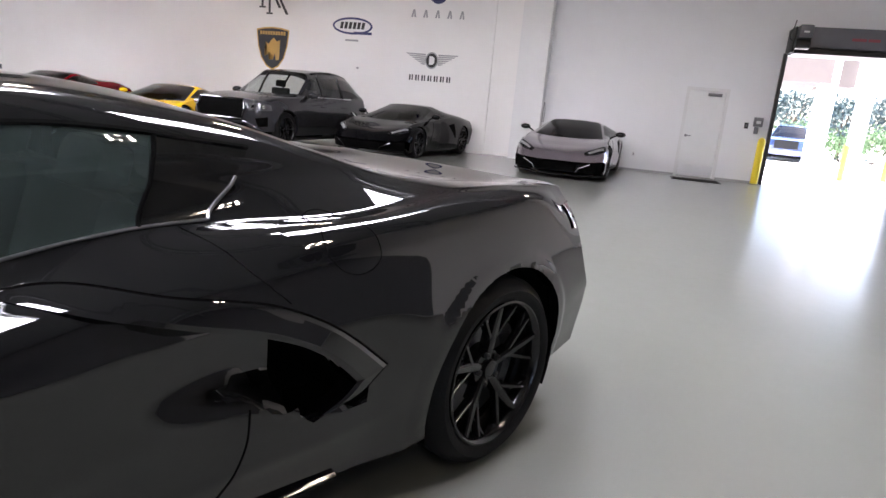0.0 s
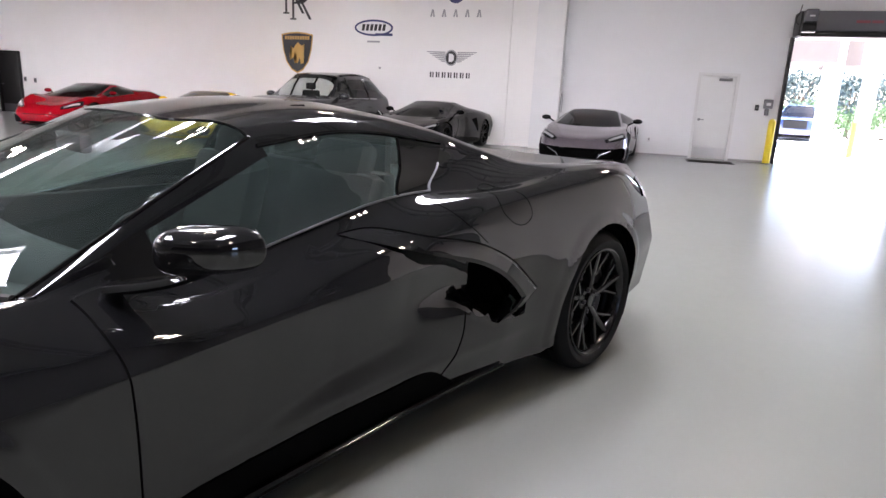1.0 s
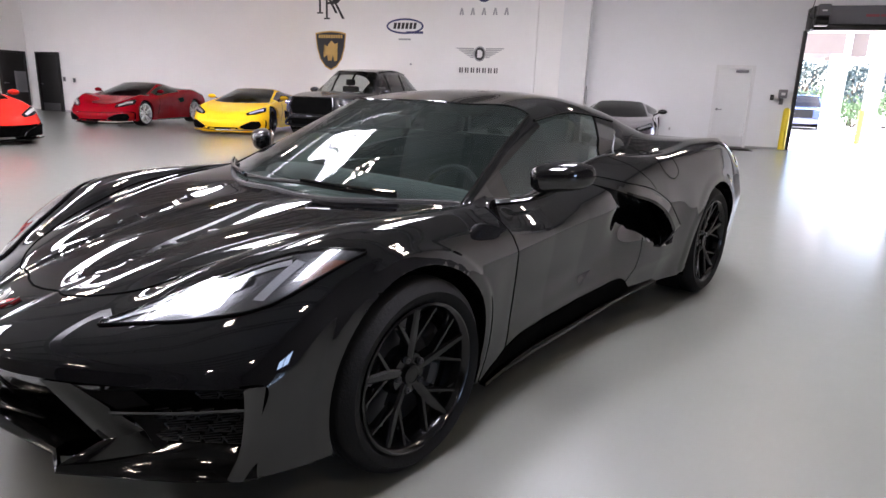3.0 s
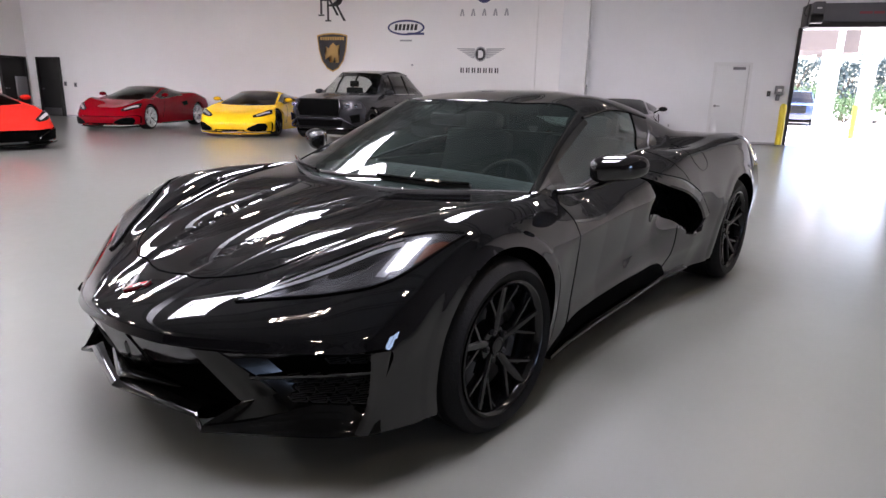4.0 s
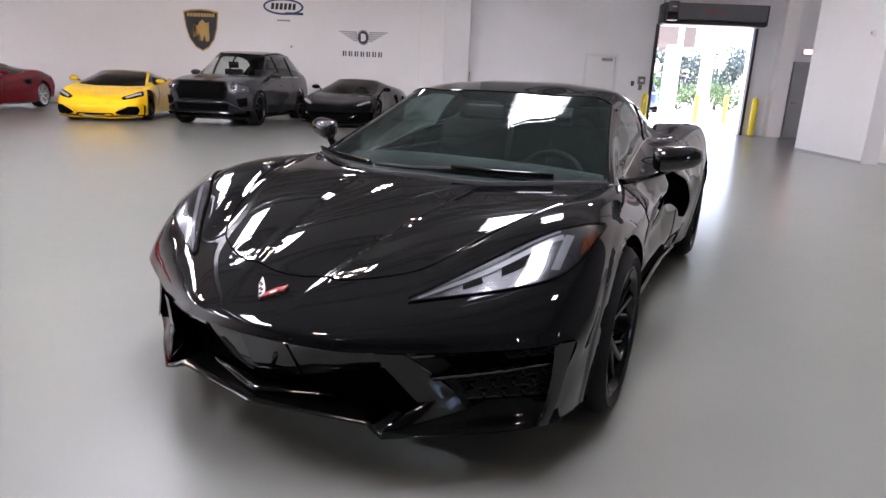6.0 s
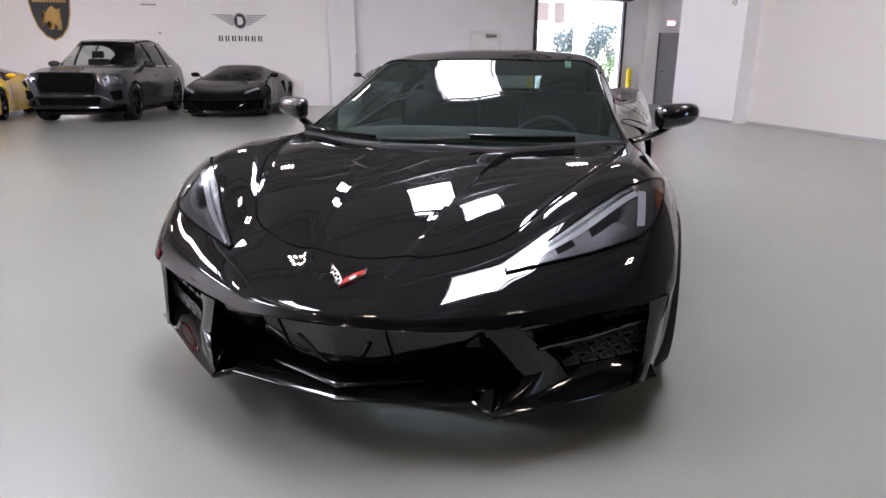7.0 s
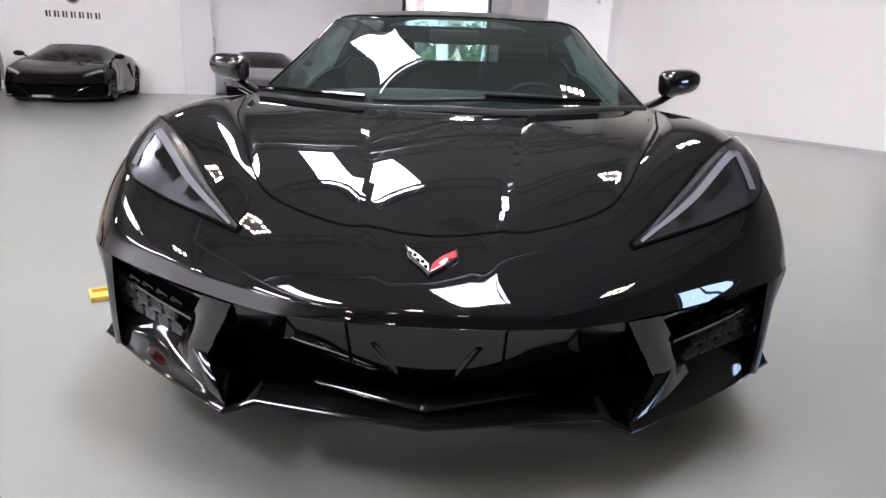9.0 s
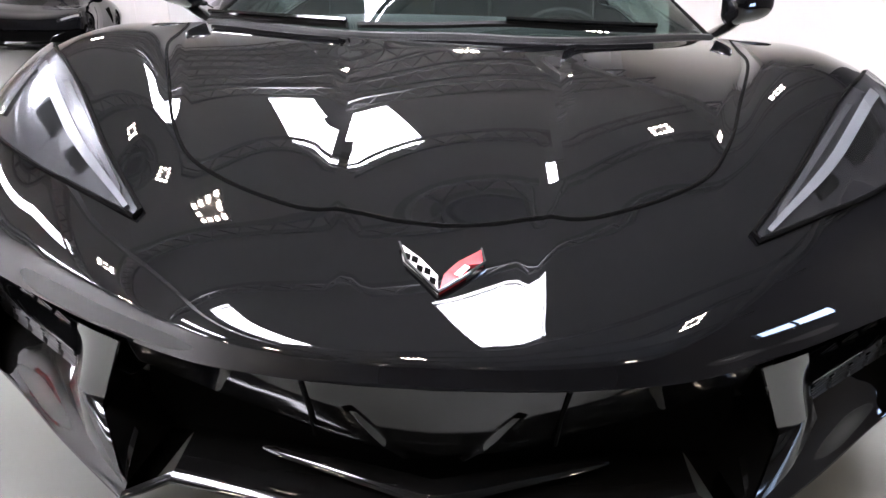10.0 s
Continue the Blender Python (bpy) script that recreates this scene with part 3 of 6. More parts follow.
flat("charge", [(-0.25, -0.24), (-0.13, -0.16), (-0.04, -0.06), (-0.02, -0.20), (-0.10, -0.33), (0.02, -0.33), (0.08, -0.16), (0.16, -0.22), (0.12, -0.35), (0.22, -0.33), (0.24, -0.12), (0.20, 0.08), (0.25, 0.22), (0.14, 0.18), (0.04, 0.28), (-0.06, 0.20), (-0.12, 0.10), (-0.22, 0.16), (-0.16, 0.02), (-0.26, -0.08)], VINYL_GOLD, e, 0.013, "gold abstract figure")

e = emblem("oval_emblem", -5.67, 3.13, "navy and white oval wall emblem")
flat("ring", arc(0, 0, 0.61, 0.23, 0, 360, 48)[:-1], VINYL_BLUE, e, 0.005)
flat("ground", arc(0, 0, 0.55, 0.175, 0, 360, 48)[:-1], TRIM_W, e, 0.009)
for i in range(6):
    x = -0.38 + i * 0.13
    flat("lettering_bar", [(x, -0.08), (x + 0.09, -0.08), (x + 0.12, 0.10), (x + 0.03, 0.10)], VINYL_BLACK, e, 0.013)
flat("caption_bar", [(0.05, -0.22), (0.6, -0.22), (0.6, -0.15), (0.05, -0.15)], VINYL_BLUE, e, 0.013)
flat("caption_bar", [(-0.2, -0.41), (0.2, -0.41), (0.2, -0.36), (-0.2, -0.36)], VINYL_GREY, e, 0.005)

e = emblem("winged_emblem", -3.26, 2.35, "grey winged wall emblem above a row of black bars")
for sgn in (-1, 1):
    for i in range(6):
        z0, z1 = 0.17 - i * 0.05, 0.126 - i * 0.05
        tip = 0.76 - i * 0.085
        flat("feather", [(sgn * 0.18, z1), (sgn * (tip - 0.05), z1 + 0.015), (sgn * tip, z0), (sgn * 0.18, z0 - 0.004)][::sgn], VINYL_GREY, e, 0.005)
flat("roundel", arc(0, 0, 0.19, 0.22, 0, 360, 36)[:-1], VINYL_GREY, e, 0.008)
flat("roundel_field", arc(0, 0, 0.155, 0.185, 0, 360, 36)[:-1], VINYL_BLACK, e, 0.012)
flat("lettering_bar", [(-0.07, -0.11), (0.03, -0.11), (0.08, -0.06), (0.06, 0.0), (0.08, 0.06), (0.03, 0.11), (-0.07, 0.11)], TRIM_W, e, 0.016)
for i in range(7):
    x = -0.62 + i * 0.18
    for a, b in ((0.0, 0.045), (0.075, 0.11)):
        flat("lettering_bar", [(x + a, -0.55), (x + b, -0.55), (x + b, -0.40), (x + a, -0.40)], VINYL_BLACK, e, 0.005)

e = emblem("spaced_bar_emblem", -3.2, 3.55, "thin grey spaced bars below a dark disc on the wall")
for i in range(5):
    x = -0.74 + i * 0.34
    flat("lettering_bar", [(x, -0.10), (x + 0.05, -0.10), (x + 0.09, 0.10), (x + 0.05, 0.10)], VINYL_GREY, e, 0.005)
    flat("lettering_bar", [(x + 0.09, -0.10), (x + 0.14, -0.10), (x + 0.10, 0.10), (x + 0.075, 0.06)], VINYL_GREY, e, 0.005)
flat("disc", arc(0, 0.52, 0.26, 0.26, 0, 360, 36)[:-1], VINYL_BLUE, e, 0.005)
flat("disc_crescent", arc(0, 0.56, 0.18, 0.18, 0, 360, 30)[:-1], VINYL_GREY, e, 0.009)

e = emblem("monogram_emblem", -8.15, 3.85, "interlocked black monogram on the wall")
for dx, dz in ((-0.12, 0.12), (0.12, -0.05)):
    flat("stem", [(dx - 0.33, dz - 0.42), (dx - 0.26, dz - 0.42), (dx - 0.26, dz + 0.42), (dx - 0.33, dz + 0.42)], VINYL_BLACK, e, 0.005 + dx * 0.01)
    flat("serif", [(dx - 0.40, dz - 0.47), (dx - 0.19, dz - 0.47), (dx - 0.19, dz - 0.425), (dx - 0.40, dz - 0.425)], VINYL_BLACK, e, 0.005 + dx * 0.01)
    bm = bmesh.new()
    o, q = arc(dx - 0.05, dz + 0.2, 0.27, 0.22, -90, 90, 14), arc(dx - 0.05, dz + 0.2, 0.2, 0.16, -90, 90, 14)
    slab(bm, [(dx - 0.255, dz - 0.02), *o, (dx - 0.255, dz + 0.42), (dx - 0.255, dz + 0.36), *q[::-1], (dx - 0.255, dz + 0.04)], 0.003, pose(0, -0.012, 0))
    part("bowl", bm, VINYL_BLACK, e, smooth=False)
    flat("leg", [(dx - 0.02, dz - 0.0), (dx + 0.06, dz - 0.0), (dx + 0.33, dz - 0.46), (dx + 0.24, dz - 0.46)], VINYL_BLACK, e, 0.009 + dx * 0.01)

# ---- car building ----
def mirrored(half):
    """A half section from the middle outwards, as a whole one from right to left."""
    half = np.array(half, float).reshape(-1, 3)
    other = half[:0:-1] * (-1, 1, 1)
    return np.concatenate([other, half])


def skin(cage, nu, nv, sharp_u=(), sharp_v=()):
    """The smooth body over a cage of half sections. Returns the grid of points, sections by rails."""
    full = np.array([mirrored(s) for s in cage])
    k = (full.shape[1] - 1) // 2
    creases = [k + c for c in sharp_v] + [k - c for c in sharp_v]
    P = glide(full, nu, sharp_u)
    return np.swapaxes(glide(np.swapaxes(P, 0, 1), nv, creases), 0, 1)


def shell(name, P, keep, material, parent, arches=(), label="", lip=0.05, reach=0.45, angle=38):
    """A panel of the skin, with round wheel arches cut out and their edges turned in."""
    bm = sheet(bmesh.new(), P, keep)
    for y, z, r in arches:
        def inside(c):
            return abs(c.x) > reach and math.hypot(c.y - y, c.z - z) < r and c.z < z + r
        bmesh.ops.delete(bm, geom=[f for f in bm.faces if inside(f.calc_center_median())], context="FACES")
        rim = [e for e in bm.edges if e.is_boundary and all(abs(v.co.x) > reach and math.hypot(v.co.y - y, v.co.z - z) < r * 1.16 and v.co.z > z - r * 0.55 for v in e.verts)]
        for v in {v for e in rim for v in e.verts}:
            d = Vector((v.co.y - y, v.co.z - z)).normalized() * r
            v.co.y, v.co.z = y + d.x, z + d.y
        out = bmesh.ops.extrude_edge_only(bm, edges=rim)
        for v in [g for g in out["geom"] if isinstance(g, bmesh.types.BMVert)]:
            v.co.x -= math.copysign(lip, v.co.x)
    return part(name, bm, material, parent, label, angle=angle)


def tree_of(P):
    from mathutils.bvhtree import BVHTree
    h, w = P.shape[:2]
    faces = [(i * w + j, (i + 1) * w + j, (i + 1) * w + j + 1, i * w + j + 1) for i in range(h - 1) for j in range(w - 1)]
    return BVHTree.FromPolygons([Vector(p) for p in P.reshape(-1, 3)], faces)


def onto(bvh, p, lift, centre=Vector((0, 1.3, 0.4))):
    """The place of p on the skin, lifted outwards."""
    q, n, _, _ = bvh.find_nearest(Vector(p))
    if n.dot(q - centre) < 0:
        n = -n
    return q + n * lift


def patch(bvh, a, b, lift, n=24, k=8):
    """A strip of surface between two lines laid on the skin."""
    A, B = line(a, n), line(b, n)
    m = min(len(A), len(B))
    ia = [A[round(i * (len(A) - 1) / (m - 1))] for i in range(m)]
    ib = [B[round(i * (len(B) - 1) / (m - 1))] for i in range(m)]
    G = np.array([[onto(bvh, p.lerp(q, j / k), lift) for j in range(k + 1)] for p, q in zip(ia, ib)])
    return sheet(bmesh.new(), G)


def flip(pts):
    return [(-x, y, z) for x, y, z in pts]


def wheel_parts(w, r, width, rim_r, rim_mat, spokes, out=1):
    """Tyre, rim, spokes, hub, brake; the outer face looks along x * out; the hub's face is the origin."""
    h = width
    bm = bmesh.new()
    pro = [(-0.02, rim_r - 0.012), (-0.0, rim_r + 0.004), (0.012, rim_r + 0.02), (0.016, (rim_r + r) / 2), (0.006, r - 0.03), (-0.012, r - 0.010), (-0.03, r - 0.002),
           (-0.06, r), (-0.065, r - 0.006), (-0.072, r - 0.006), (-0.077, r), (-h / 2, r), (-h / 2 - .004, r - 0.006), (-h / 2 - .012, r - 0.006), (-h / 2 - .016, r), (-h + 0.05, r), (-h + 0.02, r - 0.008), (-h, r - 0.04), (-h, rim_r)]
    lathe(bm, [(a * out, b) for a, b in pro], 72, "x")
    part("tyre", bm, RUBBER, w, "black low-profile tyre")
    bm = bmesh.new()
    lathe(bm, [(a * out, b) for a, b in [(0.008, rim_r + 0.004), (0.010, rim_r - 0.003), (0.004, rim_r - 0.012), (-0.02, rim_r - 0.02), (-0.06, rim_r - 0.028), (-h + 0.02, rim_r - 0.03)]], 72, "x")
    part("rim", bm, rim_mat, w, "wheel rim")
    bm = bmesh.new()
    lathe(bm, [(a * out, b) for a, b in [(-0.10, 0.05), (-0.10, rim_r * 0.80), (-0.125, rim_r * 0.80), (-0.125, 0.05)]], 48, "x")
    part("brake_disc", bm, DISC, w, "steel brake disc")
    bm = bmesh.new()
    tube(bm, [(-0.108 * out, rim_r * 0.70 * math.cos(radians(-34 + i * 8.5)), rim_r * 0.70 * math.sin(radians(-34 + i * 8.5))) for i in range(9)], 0.036, 8)
    part("brake_caliper", bm, CALIPER, w)
    bm = bmesh.new()
    lathe(bm, [(a * out, b) for a, b in [(-0.13, 0.0), (-0.13, 0.085), (-0.07, 0.082), (-0.048, 0.07), (-0.044, 0.036), (-0.030, 0.034), (-0.028, 0.026), (-0.030, 0.024), (-0.029, 0.0)]], 32, "x")
    part("hub", bm, rim_mat, w, "wheel hub")
    bm = bmesh.new()
    for i in range(5):
        a = radians(36 + i * 72)
        lathe_one = bmesh.new()
        lathe(lathe_one, [(x * out, q) for x, q in [(-0.06, 0.0), (-0.06, 0.013), (-0.034, 0.011), (-0.032, 0.006), (-0.036, 0.0)]], 8, "x")
        bmesh.ops.translate(lathe_one, verts=lathe_one.verts, vec=(0, 0.056 * math.cos(a), 0.056 * math.sin(a)))
        part("lug_nut", lathe_one, CALIPER, w)
    bm.free()
    for i in range(5):
        bm = bmesh.new()
        spokes(bm, radians(90 + i * 72), rim_r, out)
        part("spoke", bm, rim_mat, w)


def bar(bm, a, b, wa, wb, xa, xb, deep=0.035, out=1):
    """A tapered spoke between two places (y, z) on the wheel's face, crowned along its middle."""
    d = Vector((b[0] - a[0], b[1] - a[1])).normalized()
    nx, nz = -d.y, d.x
    vs = []
    for (y, z), w, x in ((a, wa, xa), (b, wb, xb)):
        vs.append([bm.verts.new(p) for p in ((x * out - 0.006 * out, y + nx * w, z + nz * w), (x * out, y + nx * w * 0.55, z + nz * w * 0.55), (x * out, y - nx * w * 0.55, z - nz * w * 0.55),
                                             (x * out - 0.006 * out, y - nx * w, z - nz * w), ((x - deep) * out, y - nx * w * 0.8, z - nz * w * 0.8), ((x - deep) * out, y + nx * w * 0.8, z + nz * w * 0.8))])
    for i in range(6):
        bm.faces.new((vs[0][i], vs[0][(i + 1) % 6], vs[1][(i + 1) % 6], vs[1][i]))
    bm.faces.new(vs[0][::-1])
    bm.faces.new(vs[1])


def trident_spoke(bm, a, R, out):
    def at(r, da):
        return (r * math.cos(a + radians(da)), r * math.sin(a + radians(da)))
    bar(bm, at(0.03, 0), at(R * 0.50, 0), 0.015, 0.019, -0.040, -0.026, 0.05, out)
    bar(bm, at(R * 0.50, 0), at(R - 0.004, 2), 0.019, 0.011, -0.026, -0.001, 0.035, out)
    bar(bm, at(R * 0.42, 3), at(R - 0.006, 24), 0.010, 0.007, -0.034, -0.008, 0.03, out)
    bar(bm, at(R * 0.42, -3), at(R - 0.006, -22), 0.010, 0.007, -0.034, -0.008, 0.03, out)
    bar(bm, at(R * 0.70, 13), at(R - 0.006, 33), 0.006, 0.005, -0.030, -0.012, 0.02, out)


def twin_spoke(bm, a, R, out):
    def at(r, da):
        return (r * math.cos(a + radians(da)), r * math.sin(a + radians(da)))
    bar(bm, at(0.05, -8), at(R - 0.01, -12), 0.02, 0.014, -0.03, 0.0, 0.035, out)
    bar(bm, at(0.05, 8), at(R - 0.01, 12), 0.02, 0.014, -0.03, 0.0, 0.035, out)


def wheel(car, side, x, y, r, width, rim_r, rim_mat, spokes):
    w = new("wheel")
    w.parent = car
    w.matrix_world = Matrix.Identity(4)
    w.matrix_basis = pose(side * x, y, r)
    wheel_parts(w, r, width, rim_r, rim_mat, spokes, side)
    return w


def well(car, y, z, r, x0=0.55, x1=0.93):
    """The inner arch over each wheel, coloured near-black in place of its shade."""
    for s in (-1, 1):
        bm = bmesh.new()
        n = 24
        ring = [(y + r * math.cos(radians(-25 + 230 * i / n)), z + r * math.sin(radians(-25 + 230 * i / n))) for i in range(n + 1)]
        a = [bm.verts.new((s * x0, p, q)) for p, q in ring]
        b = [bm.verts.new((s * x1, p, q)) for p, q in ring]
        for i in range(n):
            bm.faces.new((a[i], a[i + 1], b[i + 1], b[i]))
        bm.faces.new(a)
        part("wheel_well", bm, VOID, car, "inner wheel arch, coloured near-black for shade")


# ---- the black sports car ----
CAR = thing("sports_car", pose(-0.009, 0.004, 0, 0, 0, -23.83), "glossy black mid-engined sports coupe parked on the showroom floor", "car", "parked cars")
cage = []
# each section: middle, hood rib, hood edge or roof rail, fender crest, shoulder, upper side, mid side, lower side, sill
# nose edge over the grille
cage.append([0, -.978, .457, .20, -.955, .452, .415, -.872, .446, .62, -.760, .455, .825, -.635, .472, .917, -.522, .475, .900, -.530, .38, .884, -.552, .27, .868, -.575, .20])
# nose rise
cage.append([0, -.957, .500, .20, -.932, .497, .42, -.845, .500, .64, -.722, .512, .848, -.580, .532, .939, -.45, .512, .923, -.452, .39, .909, -.470, .27, .892, -.49, .195])
# lamp tips
cage.append([0, -.810, .565, .20, -.785, .574, .44, -.731, .574, .66, -.610, .600, .83, -.500, .640, .934, -.37, .61, .941, -.34, .45, .931, -.350, .30, .912, -.36, .18])
# hood front
cage.append([0, -.690, .610, .20, -.668, .626, .40, -.630, .632, .64, -.430, .716, .815, -.290, .772, .925, -.19, .71, .958, -.12, .54, .950, -.10, .34, .920, -.10, .16])
# over the front wheels
cage.append([0, -.350, .707, .22, -.330, .716, .55, -.280, .734, .70, -.170, .800, .83, -.080, .806, .930, 0.0, .72, .962, .05, .57, .950, .08, .35, .915, .08, .16])
# hood rear
cage.append([0, -.050, .771, .25, -.030, .777, .68, .040, .786, .76, .120, .816, .845, .200, .806, .930, .30, .70, .955, .34, .58, .930, .38, .34, .905, .38, .14])
# cowl
cage.append([0, .147, .803, .30, .165, .806, .765, .43, .820, .785, .470, .818, .810, .520, .800, .905, .56, .710, .928, .58, .63, .890, .60, .34, .850, .60, .14])
# screen middle
cage.append([0, .560, 1.010, .30, .580, 1.004, .670, .78, .985, .720, .82, .880, .748, .860, .788, .852, .88, .705, .902, .90, .655, .855, .90, .34, .825, .90, .155])
# header
cage.append([0, .960, 1.172, .30, .975, 1.166, .60, 1.09, 1.130, .690, 1.14, .985, .727, 1.20, .848, .842, 1.20, .752, .893, 1.20, .685, .850, 1.20, .38, .835, 1.20, .17])
# roof
cage.append([0, 1.350, 1.228, .30, 1.355, 1.220, .588, 1.42, 1.164, .672, 1.44, 1.03, .716, 1.46, .897, .862, 1.46, .790, .902, 1.46, .70, .860, 1.46, .40, .845, 1.46, .19])
# rear of the side glass
cage.append([0, 1.760, 1.210, .30, 1.78, 1.200, .570, 1.96, 1.108, .645, 1.88, 1.012, .712, 1.775, .921, .886, 1.88, .836, .950, 1.90, .67, .925, 1.90, .37, .880, 1.90, .205])
# buttress
cage.append([0, 2.150, 1.118, .30, 2.150, 1.108, .548, 2.26, 1.055, .620, 2.24, 1.000, .745, 2.18, .918, .900, 2.24, .872, .976, 2.28, .66, .966, 2.28, .38, .930, 2.26, .20])
# over the rear wheels
cage.append([0, 2.650, .972, .30, 2.650, .970, .525, 2.65, .976, .620, 2.66, .982, .760, 2.66, .974, .930, 2.72, .900, .986, 2.72, .67, .978, 2.72, .40, .940, 2.72, .20])
# rear deck
cage.append([0, 3.050, .925, .30, 3.05, .926, .52, 3.05, .938, .67, 3.05, .967, .815, 3.04, .978, .925, 3.00, .895, .972, 3.03, .66, .962, 3.05, .42, .930, 3.05, .26])
# tail edge
cage.append([0, 3.440, .948, .30, 3.43, .948, .52, 3.40, .950, .66, 3.36, .958, .765, 3.32, .955, .905, 3.26, .83, .940, 3.32, .64, .925, 3.38, .50, .900, 3.36, .30])
# tail face
cage.append([0, 3.500, .55, .30, 3.49, .55, .50, 3.46, .55, .60, 3.43, .55, .72, 3.39, .56, .84, 3.35, .58, .890, 3.39, .52, .885, 3.42, .42, .865, 3.38, .28])
NU, NV = 22, 14
SKIN = skin(cage, NU, NV, sharp_u=(6, 8, 14), sharp_v=())
MID = 8 * NV
FOLD = skin(cage, NU, NV, sharp_u=(6, 8, 14), sharp_v=(4,))
for i in range(10 * NU, SKIN.shape[0]):
    f = min(1.0, (i / NU - 10) / 0.6)
    SKIN[i] = SKIN[i] * (1 - f) + FOLD[i] * f
# soft crowns: lamps, haunch
for i in range(SKIN.shape[0]):
    u = i / NU
    for j in range(SKIN.shape[1]):
        v = abs(j - MID) / NV
        side = 1 if j > MID else -1
        if 1.2 < u < 4.6 and 2 < v < 4:
            SKIN[i, j, 2] += 0.012 * math.sin(math.pi * (v - 2) / 2) * math.sin(math.pi * (u - 1.2) / 3.4)
        if 9.2 < u < 13.5 and 4 < v < 5:
            k = 0.016 * math.sin(math.pi * (v - 4)) * min(1, (u - 9.2) / 1.0) * min(1, (13.5 - u) / 1.0)
            SKIN[i, j] += np.array((side * 0.5 * k, 0, 0.87 * k))
# even out the nose and hood lengthwise
i0, i1 = round(0.6 * NU), round(5.8 * NU)
ease = np.clip(np.minimum(np.arange(i0, i1) - i0, i1 - 1 - np.arange(i0, i1)) / 14.0, 0, 1)[:, None, None] * 0.5
for k in range(132):
    SKIN[i0:i1] += ease * ((SKIN[i0 - 1:i1 - 1] + SKIN[i0 + 1:i1 + 1]) / 2 - SKIN[i0:i1])
j0 = round(4.4 * NV)
i0, i1 = round(6.1 * NU), round(9.6 * NU)
ease = np.clip(np.minimum(np.arange(i0, i1) - i0, i1 - 1 - np.arange(i0, i1)) / 14.0, 0, 1)[:, None, None] * 0.5
for k in range(95):
    for lo, hi in ((0, MID - j0), (MID + j0 + 1, SKIN.shape[1])):
        SKIN[i0:i1, lo:hi] += ease * ((SKIN[i0 - 1:i1 - 1, lo:hi] + SKIN[i0 + 1:i1 + 1, lo:hi]) / 2 - SKIN[i0:i1, lo:hi])
# the hood: one taut surface, then two bevelled ridges that run on down the nose
jj = np.abs(np.arange(SKIN.shape[1]) - MID) / NV
ii = np.arange(SKIN.shape[0]) / NU
U, V = np.meshgrid(ii, jj, indexing="ij")


def taut(X, Y):
    return np.stack([X ** p * Y ** q for p in (0, 2, 4) for q in range(4)], axis=-1)


sel = (U > 1.4) & (U <= 6) & (V <= 2.15)
coef = np.linalg.lstsq(taut(SKIN[sel][:, 0], SKIN[sel][:, 1]), SKIN[sel][:, 2], rcond=None)[0]


def eased(T):
    T = np.clip(T, 0, 1)
    return T * T * (3 - 2 * T)


zone_w = eased((U - 1.0) / 1.3) * eased((2.55 - V) / 0.6) * (U <= 6)
SKIN[..., 2] = SKIN[..., 2] * (1 - zone_w) + zone_w * (taut(SKIN[..., 0], SKIN[..., 1]) @ coef)
ridge_x = np.interp(SKIN[..., 1], (-.97, -.90, -.74, .16), (.095, .112, .143, .31))
inside = 1 - eased((np.abs(SKIN[..., 0]) - ridge_x + 0.013) / 0.026)
along = eased((U - 0.2) / 1.6) * (0.3 + 0.7 * eased((U - 1.6) / 2.0)) * eased((6.0 - U) / 0.9) * (U <= 6)
late = eased((U - 2.4) / 1.6)
across = np.clip(np.abs(SKIN[..., 0]) / ridge_x, 0, 1)
outward = np.clip((V - 1.0) / 1.05, 0, 1)
SKIN[..., 2] += along * (inside * (0.014 * late * (1 - across ** 2) - 0.009) + (1 - inside) * late * 0.010 * np.sin(np.pi * outward))
# the flank between the wheels: a crisp upper crease, a hollow that runs into the intake, a kick-out over the sill
STATIONS = (0.40, 0.60, 0.90, 1.20, 1.50, 1.80, 2.00, 2.35)
FLANK = (((.715, .708, .710, .752, .792, .815, .83, .85), (.928, .902, .856, .845, .866, .898, .91, .93)),
         ((.628, .645, .668, .685, .702, .69, .68, .67), (.948, .931, .905, .896, .904, .935, .955, .968)),
         ((.36, .34, .36, .425, .485, .52, .53, .54), (.928, .893, .858, .850, .868, .925, .952, .966)),
         ((.30, .29, .30, .320, .342, .352, .36, .38), (.922, .890, .868, .874, .890, .920, .94, .956)),
         ((.16, .222, .266, .288, .306, .315, .32, .33), (.905, .880, .864, .867, .880, .905, .925, .945)),
         ((.12, .13, .15, .165, .185, .205, .21, .21), (.885, .845, .828, .832, .845, .870, .89, .92)))
ARM_LINE = ((1.30, .826), (1.47, .786), (1.65, .732), (1.83, .68), (1.93, .63), (2.00, .57), (2.06, .51), (2.10, .50))
LIP_LINE = ((1.30, .45), (1.50, .485), (1.75, .51), (1.83, .485), (1.93, .437), (2.10, .437))


def between(y, pts):
    return float(np.interp(y, [p[0] for p in pts], [p[1] for p in pts]))


def ramp(t):
    t = min(1.0, max(0.0, t))
    return t * t * (3 - 2 * t)


def flank_x(y, z):
    """How far out the flank lies, its creases rounded over two centimetres."""
    zs = [float(np.interp(y, STATIONS, a)) for a, b in FLANK][::-1]
    xs = [float(np.interp(y, STATIONS, b)) for a, b in FLANK][::-1]
    return sum(float(np.interp(z + d, zs, xs)) for d in (-.012, -.004, .004, .012)) / 4


